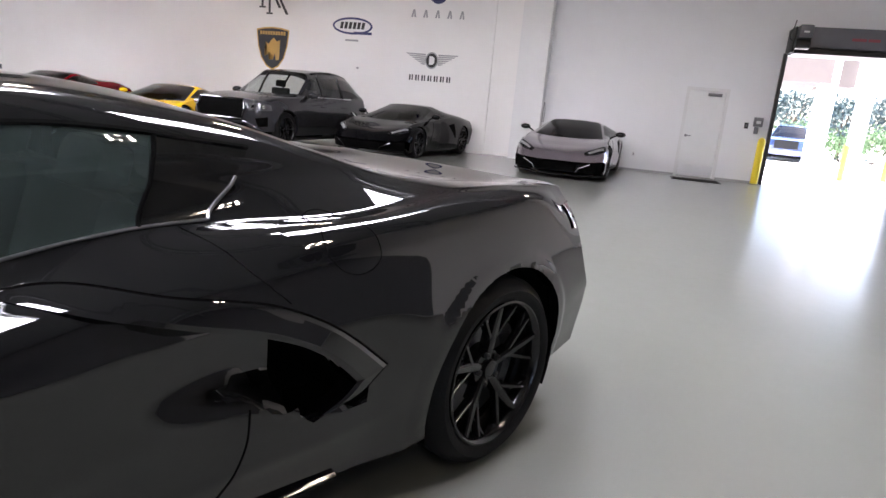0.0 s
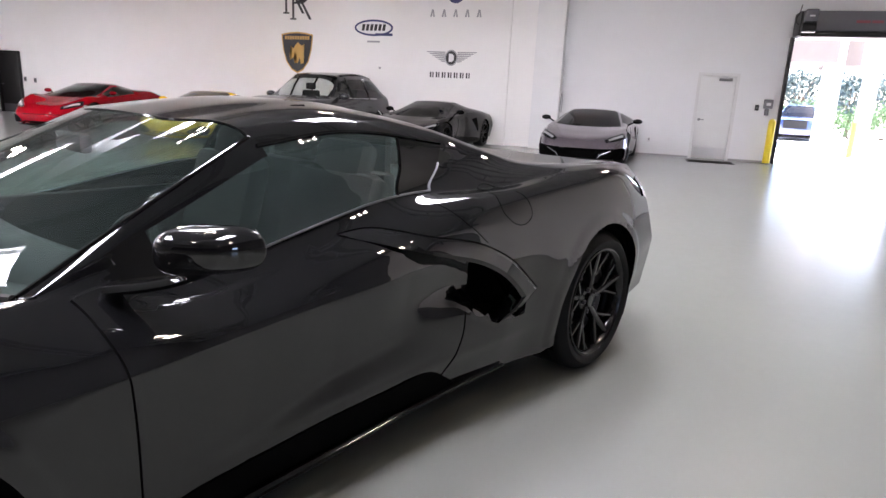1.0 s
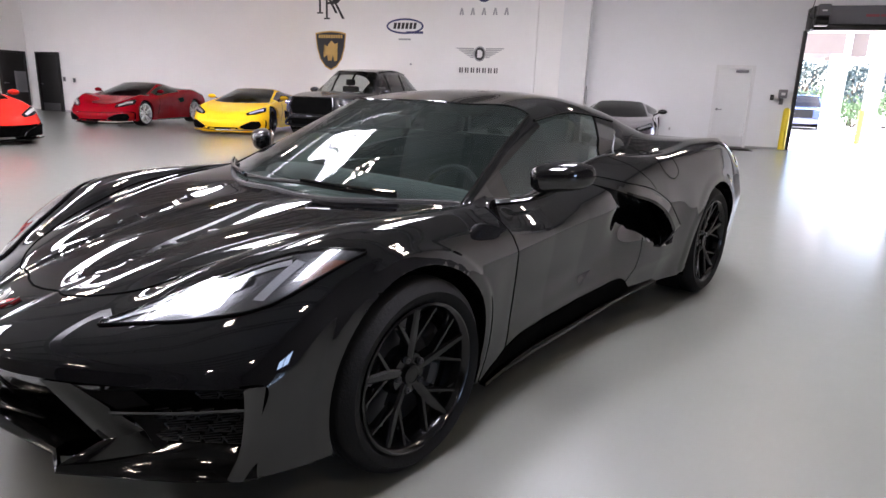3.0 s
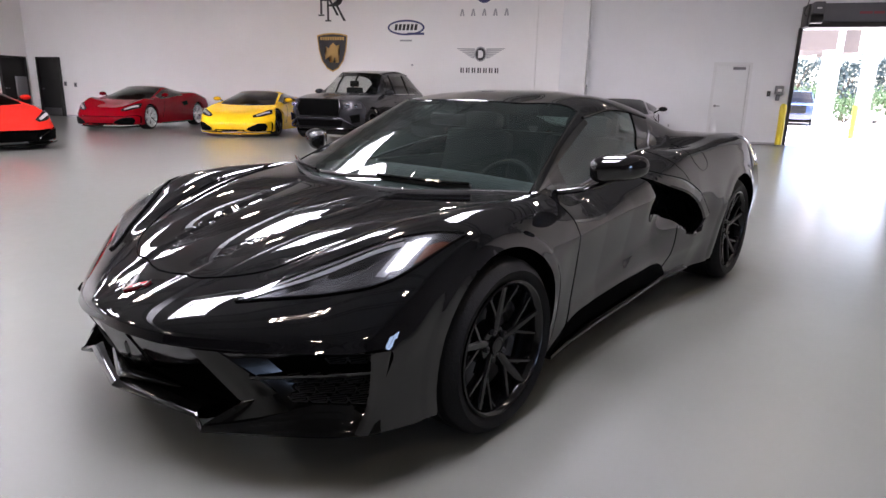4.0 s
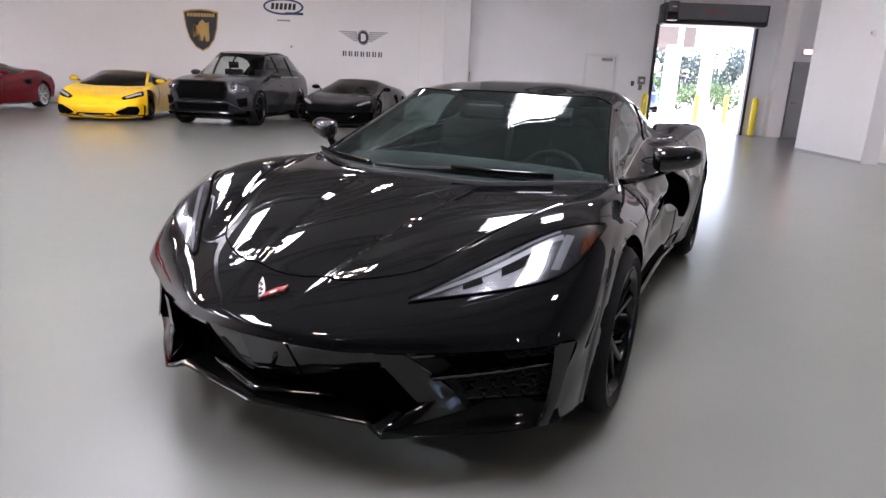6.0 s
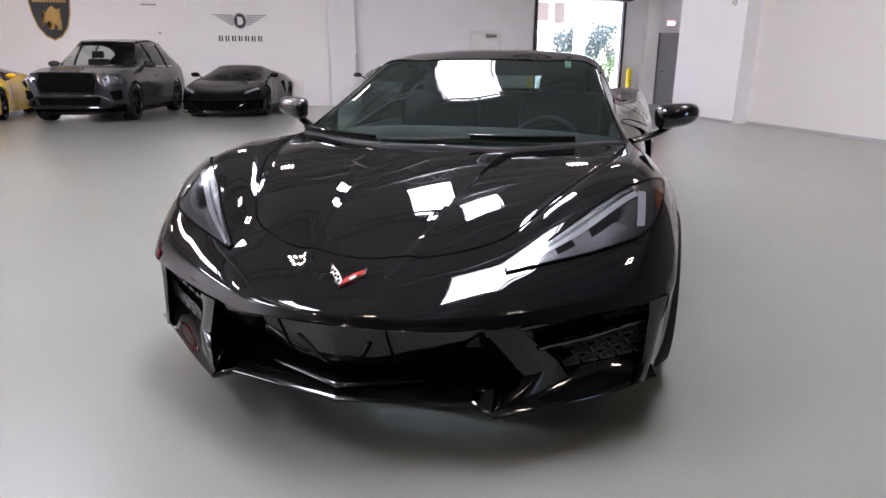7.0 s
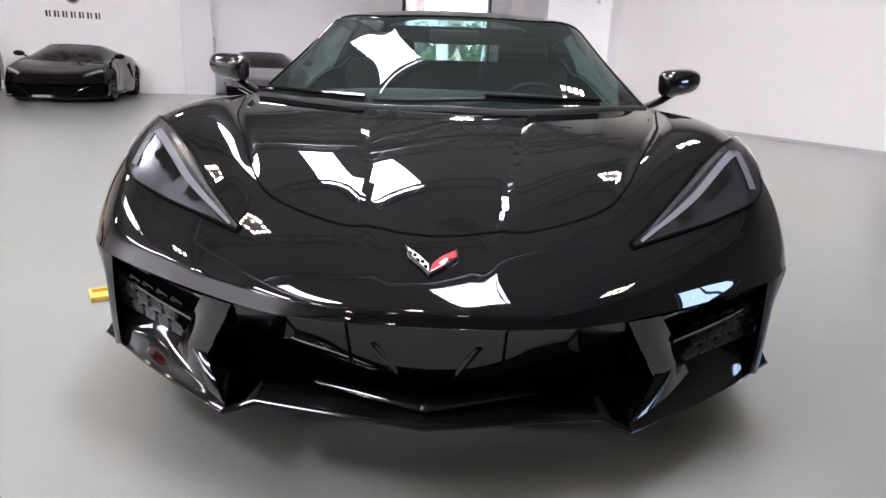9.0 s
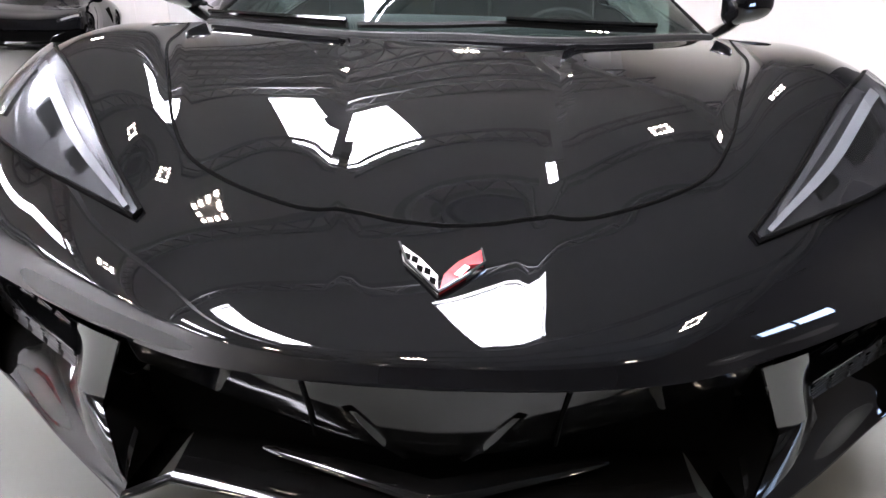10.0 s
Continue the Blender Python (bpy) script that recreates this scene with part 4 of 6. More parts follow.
def flank_weight(y, z):
    top = float(np.interp(y, STATIONS, FLANK[0][0]))
    return ramp((y - 0.385) / 0.16) * ramp((2.34 - y) / 0.25) * ramp((top + 0.012 - z) / 0.05)


def scoop_depth(y, z):
    """The door skin sweeps in under the blade's arm."""
    low, arm = between(y, LIP_LINE), between(y, ARM_LINE)
    if not 1.36 < y < 2.10 or not low < z < arm + 0.03:
        return 0.0
    return 0.10 * ramp((y - 1.36) / 0.55) * ramp((z - low) / (0.45 * (arm - low) + 1e-6)) * ramp((arm + 0.03 - z) / 0.025)


j0 = round(4.3 * NV)
for i in range(round(5.0 * NU), round(12.2 * NU)):
    for j in (*range(0, MID - j0), *range(MID + j0 + 1, SKIN.shape[1])):
        x, y, z = SKIN[i, j]
        w = flank_weight(y, z)
        if w > 0:
            SKIN[i, j, 0] = math.copysign(abs(x) * (1 - w) + w * flank_x(y, z), x)
BASE = tree_of(SKIN)
for i in range(round(8.0 * NU), round(11.9 * NU)):
    for j in (*range(0, MID - j0), *range(MID + j0 + 1, SKIN.shape[1])):
        x, y, z = SKIN[i, j]
        SKIN[i, j, 0] -= math.copysign(scoop_depth(y, z), x)
# rolled lips round the wheel arches
ARCH = ((0.022, 0.332, 0.362), (2.735, 0.348, 0.383))
for ay, az, ar in ARCH:
    near = np.hypot(SKIN[..., 1] - ay, SKIN[..., 2] - az)
    out = np.clip((ar + 0.062 - near) / 0.022, 0, 1)
    SKIN[..., 0] += np.sign(SKIN[..., 0]) * 0.007 * out * out * (3 - 2 * out) * (np.abs(SKIN[..., 0]) > 0.80)
BVH = tree_of(SKIN)


def beside(bvh, s, y, z, lift=0.0):
    """The place on a car's flank at height z, lifted outwards."""
    hit = bvh.ray_cast(Vector((s * 2.0, y, z)), Vector((-s, 0, 0)))[0]
    return Vector((hit.x + s * lift, y, z)) if hit else Vector((s * 0.9, y, z))


def scoop_hole(i, j):
    """Cells of the flank that the intake takes away."""
    x, y, z = SKIN[i:i + 2, j:j + 2].mean(axis=(0, 1))
    return abs(x) > 0.70 and 1.86 < y < 2.07 and between(y, LIP_LINE) + 0.012 < z < between(y, ARM_LINE) + 0.035


def zone(u0, u1, v0, v1):
    """Cells between sections u0..u1 and rails v0..v1, on both sides."""
    def keep(i, j):
        v = min(abs(j - MID), abs(j + 1 - MID)) / NV
        return u0 * NU <= i < u1 * NU and v0 <= v < v1
    return keep


glass_front = zone(6, 8, 0, 2)
glass_rear = zone(10, 12, 0, 1.3)


def side_glass(i, j):
    u = i / NU
    v = min(abs(j - MID), abs(j + 1 - MID)) / NV
    return 6.4 <= u < 10 and (2.2 if u > 8 else 2.4) <= v < 3.9


hood_zone = zone(3, 6, 0, 2)
door_zone = zone(6, 10.2, 3.9, 8)
shell("body", SKIN, lambda i, j: not (glass_front(i, j) or side_glass(i, j) or glass_rear(i, j) or hood_zone(i, j) or door_zone(i, j) or scoop_hole(i, j)), BLACK_PAINT, CAR, ARCH, "mirror-gloss black bodywork")
shell("hood", SKIN, hood_zone, BLACK_PAINT, CAR, (), "creased black front hood", angle=5)
shell("door", SKIN, lambda i, j: door_zone(i, j) and j >= MID and not scoop_hole(i, j), BLACK_PAINT, CAR, ((0.022, 0.332, 0.362),), "black door")
shell("door", SKIN, lambda i, j: door_zone(i, j) and j < MID and not scoop_hole(i, j), BLACK_PAINT, CAR, ((0.022, 0.332, 0.362),), "black door")
shell("windshield", SKIN, glass_front, SCREEN, CAR, (), "tinted windscreen with ceiling reflections")
shell("rear_window", SKIN, glass_rear, SIDE_GLASS, CAR, (), "sloping rear glass")
FRONT_LIGHT, REAR_LIGHT = 6.75 * NU, 9.5 * NU
for left in (True, False):
    shell("side_window", SKIN, lambda i, j: side_glass(i, j) and (j >= MID) == left and FRONT_LIGHT <= i < REAR_LIGHT, SIDE_GLASS, CAR, (), "dark side glass")
    shell("sail_panel", SKIN, lambda i, j: side_glass(i, j) and (j >= MID) == left and i < FRONT_LIGHT, PIANO, CAR, (), "black panel at the foot of the door mirror")
    shell("quarter_panel", SKIN, lambda i, j: side_glass(i, j) and (j >= MID) == left and i >= REAR_LIGHT, PIANO, CAR, (), "black quarter light panel")
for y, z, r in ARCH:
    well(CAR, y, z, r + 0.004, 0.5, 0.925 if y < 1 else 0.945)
part("floor_pan", boxes((-0.80, 0.80, -0.42, 3.35, 0.13, 0.17)), MATT, CAR, "dark underbody")


def edge_line(name, pts, r, material, lift=0.0, both=True, n=10):
    for s in ((1, -1) if both else (1,)):
        bm = bmesh.new()
        tube(bm, [onto(BVH, (s * p.x, p.y, p.z), lift) for p in line(pts, n)], r, 6)
        part(name, bm, material, CAR)


def grid_line(u0, u1, v0, v1, step=1):
    """Points of the skin along a section or a rail (left side)."""
    if u0 == u1:
        return [tuple(SKIN[round(u0 * NU), MID + k]) for k in range(round(v0 * NV), round(v1 * NV) + 1, step)]
    return [tuple(SKIN[k, MID + round(v0 * NV)]) for k in range(round(u0 * NU), round(u1 * NU) + 1, step)]


edge_line("shut_line", [(0, -.760, .591), (.07, -.753, .597), (.142, -.738, .609), (.185, -.744, .611), (.27, -.715, .617), (.345, -.672, .624), (.415, -.615, .64), (.475, -.525, .672), (.55, -.365, .72), (.655, -.125, .777), (.72, .10, .797), (.765, .26, .81)], 0.0034, VOID, 0.0, n=6)
edge_line("shut_line", grid_line(6, 6, 3.9, 8, 2), 0.0028, VOID, 0.0, n=2)
edge_line("shut_line", [(.92, 1.765, .515), (.92, 1.757, .42), (.90, 1.72, .335), (.87, 1.66, .24)], 0.0028, VOID, 0.0)
edge_line("shut_line", [(.70, 1.70, .90), (.78, 1.745, .865), (.88, 1.80, .82), (.92, 1.87, .755)], 0.0015, VOID, 0.0)
edge_line("window_trim", grid_line(7.0, 10, 3.9, 3.9, 2), 0.004, SATIN, 0.002, n=2)
edge_line("window_seal", grid_line(9.5, 9.5, 2.2, 3.9, 2), 0.006, VOID, 0.001, n=2)
edge_line("window_seal", grid_line(8, 10, 2.2, 2.2, 2), 0.007, PIANO, 0.001, n=2)
edge_line("window_trim", grid_line(10, 10, 2.9, 3.9, 2), 0.005, SATIN, 0.002, n=2)
edge_line("screen_seal", grid_line(6, 8, 2, 2, 2), 0.006, PIANO, 0.0, n=2)
edge_line("header_seal", grid_line(8, 8, 0, 2, 2), 0.005, PIANO, 0.0, n=2)
bm = bmesh.new()
tube(bm, [Vector(p) + Vector((0, -0.01, -0.004)) for p in grid_line(6, 6, 0, 2, 1)], 0.012, 8)
tube(bm, [Vector((-p[0], p[1] - 0.01, p[2] - 0.004)) for p in grid_line(6, 6, 0, 2, 1)], 0.012, 8)
part("cowl_panel", bm, MATT, CAR, "matt black cowl under the wipers")

# wheels
for s in (1, -1):
    wheel(CAR, s, 0.958, 0.012, 0.327, 0.245, 0.247, RIM_BLACK, trident_spoke)
    wheel(CAR, s, 0.962, 2.727, 0.345, 0.305, 0.260, RIM_BLACK, trident_spoke)

# lamps
for s, fl in ((1, list), (-1, flip)):
    lamp = new("headlight")
    lamp.parent = CAR
    tagged(lamp, "swept headlight behind a clear lens")
    up = [(.447, -.722, .572), (.55, -.60, .625), (.68, -.43, .70), (.815, -.265, .755), (.885, -.155, .762)]
    lo = [(.452, -.735, .566), (.58, -.655, .585), (.70, -.585, .61), (.815, -.495, .64), (.889, -.160, .755)]
    part("housing", patch(BVH, fl(up), fl(lo), 0.002, 10, 8), LAMP_GREY, lamp)
    part("lens", patch(BVH, fl(up), fl(lo), 0.011, 10, 8), LENS, lamp, "clear lens")
    part("light_guide", patch(BVH, fl([(.47, -.712, .575), (.62, -.55, .64), (.79, -.335, .73)]), fl([(.475, -.716, .571), (.633, -.558, .633), (.802, -.348, .722)]), 0.006, 8, 3), LAMP_WHITE, lamp, "pale light guide")
    part("light_guide", patch(BVH, fl([(.80, -.33, .735), (.80, -.40, .70), (.80, -.47, .655)]), fl([(.825, -.32, .735), (.825, -.385, .70), (.822, -.455, .655)]), 0.006, 6, 3), LAMP_WHITE, lamp)
    part("marker", patch(BVH, fl([(.845, -.30, .72), (.86, -.25, .73)]), fl([(.855, -.37, .68), (.885, -.22, .735)]), 0.006, 6, 3), AMBER, lamp, "amber side marker")
    part("bezel", patch(BVH, fl([(.50, -.672, .592), (.62, -.520, .660), (.78, -.322, .737)]), fl([(.49, -.695, .582), (.622, -.535, .652), (.783, -.333, .732)]), 0.005, 8, 2), LAMP_BEZEL, lamp, "grey inner bezel")
    part("projector", patch(BVH, fl([(.66, -.52, .655), (.71, -.46, .68), (.75, -.42, .69)]), fl([(.675, -.55, .635), (.72, -.50, .655), (.765, -.44, .675)]), 0.005, 5, 3), PIANO, lamp, "glossy projector lens")
    part("projector", patch(BVH, fl([(.57, -.61, .615), (.61, -.565, .635)]), fl([(.585, -.635, .60), (.63, -.59, .615)]), 0.005, 5, 3), PIANO, lamp)
    edge = bmesh.new()
    ring = [onto(BVH, (s * p.x, p.y, p.z), 0.004) for p in line(up, 6)] + [onto(BVH, (s * p.x, p.y, p.z), 0.004) for p in line(lo, 6)][::-1]
    tube(edge, ring, 0.004, 6, closed=True)
    part("gasket", edge, VOID, lamp)

for s, fl in ((1, list), (-1, flip)):
    part("tail_lamp", patch(BVH, fl([(.88, 3.17, .905), (.82, 3.30, .90), (.66, 3.40, .89)]), fl([(.89, 3.20, .80), (.83, 3.34, .79), (.66, 3.43, .78)]), 0.006, 6, 4), TAIL_RED, CAR, "dark red tail lamp")

# front fascia
def face(name, rows, material, label="", n=6, m=6, both=False, parent=None):
    """A smooth panel through rows of places."""
    for s in ((1, -1) if both else (1,)):
        G = np.array(rows, float) * (s, 1, 1)
        G = np.swapaxes(glide(np.swapaxes(glide(G, n), 0, 1), m), 0, 1)
        part(name, sheet(bmesh.new(), G), material, parent or CAR, label)


for s in (1, -1):
    face("grille_panel", [[(0, -.972, .452), (s * .10, -.963, .450), (s * .20, -.945, .447), (s * .30, -.915, .445), (s * .418, -.868, .443)],
                          [(0, -.945, .385), (s * .10, -.932, .386), (s * .20, -.911, .388), (s * .30, -.884, .394), (s * .425, -.840, .402)],
                          [(0, -.900, .300), (s * .10, -.886, .303), (s * .20, -.866, .322), (s * .30, -.852, .350), (s * .432, -.816, .378)],
                          [(0, -.845, .262), (s * .10, -.835, .270), (s * .20, -.820, .292), (s * .30, -.822, .335), (s * .432, -.79, .372)]], PIANO, "gloss black upper grille panel", 6, 6)
# near-black sheet paints the shade behind the lower grille
face("grille_void", [[(-.47, -.72, .36), (0, -.79, .36), (.47, -.72, .36)], [(-.50, -.70, .18), (0, -.78, .18), (.50, -.70, .18)]], VOID, "near-black sheet as the shade in the lower grille opening")
bm = bmesh.new()
bar_line = line([(-.255, -.836, .252), (-.17, -.858, .250), (-.08, -.884, .247), (0, -.906, .243), (.08, -.884, .247), (.17, -.858, .250), (.255, -.836, .252)], 4, (3,))
tube(bm, bar_line, [0.004 + 0.024 * (1 - abs(p.x) / 0.256) ** 0.5 for p in bar_line], 10, flat=0.5)
part("grille_bar", bm, PIANO, CAR, "beak-shaped lower grille bar")
for s in (1, -1):
    face("grille_wedge", [[(s * .120, -.934, .400), (s * .106, -.942, .398), (s * .098, -.938, .394)], [(s * .082, -.906, .335), (s * .070, -.920, .332), (s * .060, -.910, .330)], [(s * .050, -.880, .285), (s * .042, -.888, .283), (s * .034, -.880, .283)]], PIANO, "raised grille wedge", 3, 2)
for s in (1, -1):
    bm = bmesh.new()
    tube(bm, [(s * .162, -.955, .447), (s * .162, -.922, .387), (s * .165, -.888, .318)], 0.0026, 5)
    part("panel_seam", bm, VOID, CAR)
    face("blade", [[(s * .419, -.884, .449), (s * .46, -.862, .449), (s * .502, -.836, .448)],
                   [(s * .526, -.783, .272), (s * .572, -.762, .290), (s * .608, -.705, .300)]], PIANO, "gloss black corner blade", 8, 6)
    face("blade_foot", [[(s * .526, -.783, .272), (s * .572, -.762, .290), (s * .608, -.705, .300)],
                        [(s * .455, -.876, .206), (s * .540, -.806, .224), (s * .640, -.690, .244)]], PIANO, "", 8, 6)
    face("inner_cheek", [[(s * .418, -.880, .446), (s * .43, -.74, .43)], [(s * .525, -.781, .272), (s * .49, -.68, .27)]], PIANO, "", 6, 4)
    face("inner_cheek", [[(s * .525, -.781, .272), (s * .49, -.68, .27)], [(s * .452, -.872, .203), (s * .45, -.68, .19)]], PIANO, "", 6, 4)
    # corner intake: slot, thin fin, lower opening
    # backing sheet whose near-black colour is the intake's shade
    face("intake_void", [[(s * .50, -.76, .43), (s * .70, -.63, .44), (s * .90, -.44, .455)], [(s * .58, -.64, .20), (s * .72, -.54, .19), (s * .89, -.42, .20)]], VOID, "near-black sheet as the shade in the corner intake", 4, 4)
    face("intake_fin", [[(s * .50, -.832, .442), (s * .70, -.70, .456), (s * .885, -.54, .463)], [(s * .515, -.812, .427), (s * .70, -.685, .442), (s * .885, -.53, .452)], [(s * .53, -.74, .415), (s * .70, -.62, .43), (s * .88, -.46, .44)]], BLACK_PAINT, "", 5, 6)
    face("intake_shelf", [[(s * .56, -.775, .366), (s * .72, -.662, .382), (s * .888, -.520, .402)], [(s * .56, -.772, .357), (s * .72, -.659, .373), (s * .888, -.516, .393)], [(s * .565, -.70, .352), (s * .72, -.60, .366), (s * .88, -.46, .385)]], BLACK_PAINT, "thin horizontal fin", 5, 6)
    face("intake_cheek", [[(s * .502, -.836, .446), (s * .56, -.70, .43)], [(s * .608, -.705, .300), (s * .635, -.63, .30)], [(s * .640, -.690, .244), (s * .665, -.60, .25)]], PIANO, "", 5, 4)
    face("corner_post", [[(s * .862, -.552, .460), (s * .894, -.540, .469), (s * .917, -.522, .475)], [(s * .862, -.556, .38), (s * .886, -.547, .38), (s * .900, -.530, .38)],
                         [(s * .854, -.574, .27), (s * .873, -.566, .27), (s * .884, -.552, .27)], [(s * .836, -.600, .203), (s * .855, -.591, .201), (s * .868, -.575, .20)]], BLACK_PAINT, "", 6, 6)
    mesh_ = new("intake_mesh")
    mesh_.parent = CAR

    def grid_at(f, h):
        """A place on the mesh: f outwards, h upwards."""
        return Vector((s * (.628 + .255 * f - .014 * h * (1 - f)), -.675 + .180 * f - .012 * h, .270 + .098 * h + .026 * f * (0.5 + 0.5 * h)))
    for r, (h0, h1) in enumerate(((.02, .31), (.35, .64), (.68, .97), (1.30, 1.56))):
        for q in range(5 if r < 3 else 3):
            f0 = q * .2 + (.1 if r % 2 else 0) + (.35 if r == 3 else 0)
            f1 = min(1.0, f0 + .19)
            if f1 - f0 < .05:
                continue
            bm = bmesh.new()
            for k in range(4):
                h = h0 + (h1 - h0) * (k + .5) / 4
                inset = .03 * abs(k - 1.5) / 1.5
                tube(bm, [grid_at(f0 + inset, h - .03), grid_at(f1 - inset, h + .03)], 0.0022, 4)
            tube(bm, [grid_at(f0 - .015, (h0 + h1) / 2), grid_at(f0 + .02, h0 - .02), grid_at(f1 - .02, h0 - .02), grid_at(f1 + .01, (h0 + h1) / 2)], 0.0035, 4)
            part("mesh_cell", bm, MESH, mesh_)
    # splitter: middle lip and stepped outer plate
    face("splitter_lip", [[(s * 0, -.80, .215), (s * .20, -.78, .213), (s * .40, -.74, .210)], [(s * 0, -.945, .224), (s * .20, -.902, .221), (s * .386, -.858, .218)],
                          [(s * 0, -.957, .214), (s * .20, -.914, .212), (s * .390, -.870, .209)], [(s * 0, -.93, .197), (s * .20, -.89, .194), (s * .385, -.85, .190)], [(s * 0, -.72, .185), (s * .20, -.71, .18), (s * .40, -.68, .175)]], PIANO, "gloss black front splitter", 5, 6)
    face("splitter_plate", [[(s * .47, -.79, .232), (s * .63, -.665, .262), (s * .80, -.535, .274), (s * .862, -.47, .292)],
                            [(s * .457, -.855, .212), (s * .618, -.732, .222), (s * .802, -.585, .230), (s * .885, -.535, .250)],
                            [(s * .452, -.880, .197), (s * .622, -.752, .194), (s * .808, -.602, .197), (s * .898, -.548, .222)],
                            [(s * .457, -.887, .188), (s * .626, -.758, .185), (s * .813, -.607, .188), (s * .904, -.550, .213)],
                            [(s * .450, -.875, .178), (s * .615, -.745, .175), (s * .795, -.59, .178), (s * .885, -.54, .200)],
                            [(s * .42, -.70, .174), (s * .60, -.60, .172), (s * .78, -.47, .175), (s * .86, -.42, .18)]], PIANO, "flat stepped splitter plate", 5, 6)
    face("splitter_step", [[(s * .386, -.858, .218), (s * .42, -.868, .207), (s * .455, -.882, .197)], [(s * .390, -.870, .209), (s * .425, -.880, .195), (s * .457, -.887, .188)], [(s * .385, -.85, .190), (s * .42, -.86, .183), (s * .450, -.875, .178)]], PIANO, "", 4, 4)
    face("sill_blade", [[(s * .895, .46, .128), (s * .868, .74, .150), (s * .862, 1.2, .172), (s * .872, 1.68, .205), (s * .90, 2.05, .215)],
                        [(s * .900, .46, .120), (s * .880, .74, .142), (s * .874, 1.2, .164), (s * .884, 1.68, .198), (s * .91, 2.05, .208)],
                        [(s * .80, .46, .118), (s * .80, .74, .132), (s * .80, 1.2, .148), (s * .80, 1.68, .17), (s * .80, 2.05, .19)]], PIANO, "gloss black side skirt", 5, 8)

# side intakes: scoop with near-black for its shade, and boomerang blade
for s, fl in ((1, list), (-1, flip)):
    # duct behind the door skin, its shade put in as near-black
    rim_in, rim_out = [], []
    for k in range(21):
        f = k / 20
        z = .445 + .245 * f
        p = beside(BVH, s, 1.855, z, -0.004)
        rim_in.append(Vector((s * (abs(p.x) - 0.002), 1.855, z)))
        rim_out.append(Vector((s * (.945 - .05 * f), 2.11 - .18 * f, .44 + .25 * f)))
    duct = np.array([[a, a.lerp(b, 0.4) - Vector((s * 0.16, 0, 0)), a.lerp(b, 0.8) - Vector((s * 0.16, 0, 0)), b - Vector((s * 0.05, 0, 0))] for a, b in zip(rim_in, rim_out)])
    part("side_scoop", sheet(bmesh.new(), duct), VOID, CAR, "side air intake, its shade coloured near-black")
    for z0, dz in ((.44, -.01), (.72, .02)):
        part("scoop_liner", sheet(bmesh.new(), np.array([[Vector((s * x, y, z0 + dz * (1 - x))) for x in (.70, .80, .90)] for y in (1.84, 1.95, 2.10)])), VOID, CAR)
    # boomerang blade: an arm along the shoulder, a sharp elbow, a short leg
    outer = line([(0, 1.298, .836), (0, 1.40, .845), (0, 1.61, .806), (0, 1.85, .750), (0, 1.97, .690), (0, 2.06, .625), (0, 2.165, .535), (0, 2.09, .478), (0, 2.01, .453), (0, 1.922, .437)], 8, (6,))
    inner = line([(0, 1.303, .832), (0, 1.41, .803), (0, 1.61, .744), (0, 1.82, .682), (0, 1.92, .632), (0, 2.00, .570), (0, 2.055, .515), (0, 2.02, .484), (0, 1.975, .460), (0, 1.924, .438)], 8, (6,))
    G = []
    for o, q in zip(outer, inner):
        f = ramp((o.y - 1.30) / 0.25)
        a = beside(BASE, s, o.y, o.z, -0.001)
        b = beside(BASE, s, q.y, q.z, 0.004 + 0.010 * f)
        m1 = a.lerp(b, 0.18) + Vector((s * 0.010 * f, 0, 0))
        m2 = a.lerp(b, 0.80) + Vector((s * 0.008 * f, 0, 0))
        back = Vector((0, 1.80 - q.y, 0.58 - q.z)).normalized() * 0.004
        G.append([a - Vector((s * 0.004, 0, 0)), a + Vector((s * 0.004 * f, 0, 0)), m1, m2, b, b - Vector((s * (0.006 + 0.016 * f), 0, 0)) - back, b - Vector((s * (0.008 + 0.06 * f), 0, 0)) - back * 3])
    bm = bmesh.new()
    tube(bm, [Vector(g[1]) for g in G], 0.003, 5)
    part("blade_gap", bm, VOID, CAR)
    part("intake_blade", sheet(bmesh.new(), np.array(G)), BLACK_PAINT, CAR, "boomerang-shaped gloss black intake blade", angle=22)
    bm = bmesh.new()
    tube(bm, [beside(BVH, s, 2.085 + 0.085 * math.cos(2 * math.pi * k / 40), .865 + 0.068 * math.sin(2 * math.pi * k / 40), 0.0003) for k in range(40)], 0.0014, 5, closed=True)
    part("fuel_flap_seam", bm, VOID, CAR)
    # mirror on its stalk
    mir = new("door_mirror")
    mir.parent = CAR
    tagged(mir, "gloss black door mirror on a stalk")
    bm = bmesh.new()
    bmesh.ops.create_uvsphere(bm, u_segments=36, v_segments=24, radius=1)
    for v in bm.verts:
        x, y, z = v.co
        bx, bz = math.copysign(abs(x) ** 0.62, x), math.copysign(abs(z) ** 0.68, z)
        y = y * (0.095 if y < 0 else 0.03)
        v.co = Vector((s * (0.988 + bx * (0.112 if bx > 0 else 0.094 + 0.014 * z)), 0.762 + y + 0.05 * bx, 0.918 + bz * (0.056 if z > 0 else 0.058) + 0.006 * bx + (0.012 * bx if z < 0 else 0)))
    part("shell", bm, BLACK_PAINT, mir)
    bm = bmesh.new()
    tube(bm, line([(s * 0.79, 0.60, .808), (s * 0.85, 0.665, .818), (s * 0.92, 0.73, .842), (s * .97, .755, .868)], 6), [0.030] * 18 + [0.026], 8, flat=0.45)
    part("stalk", bm, PIANO, mir)
    bm = bmesh.new()
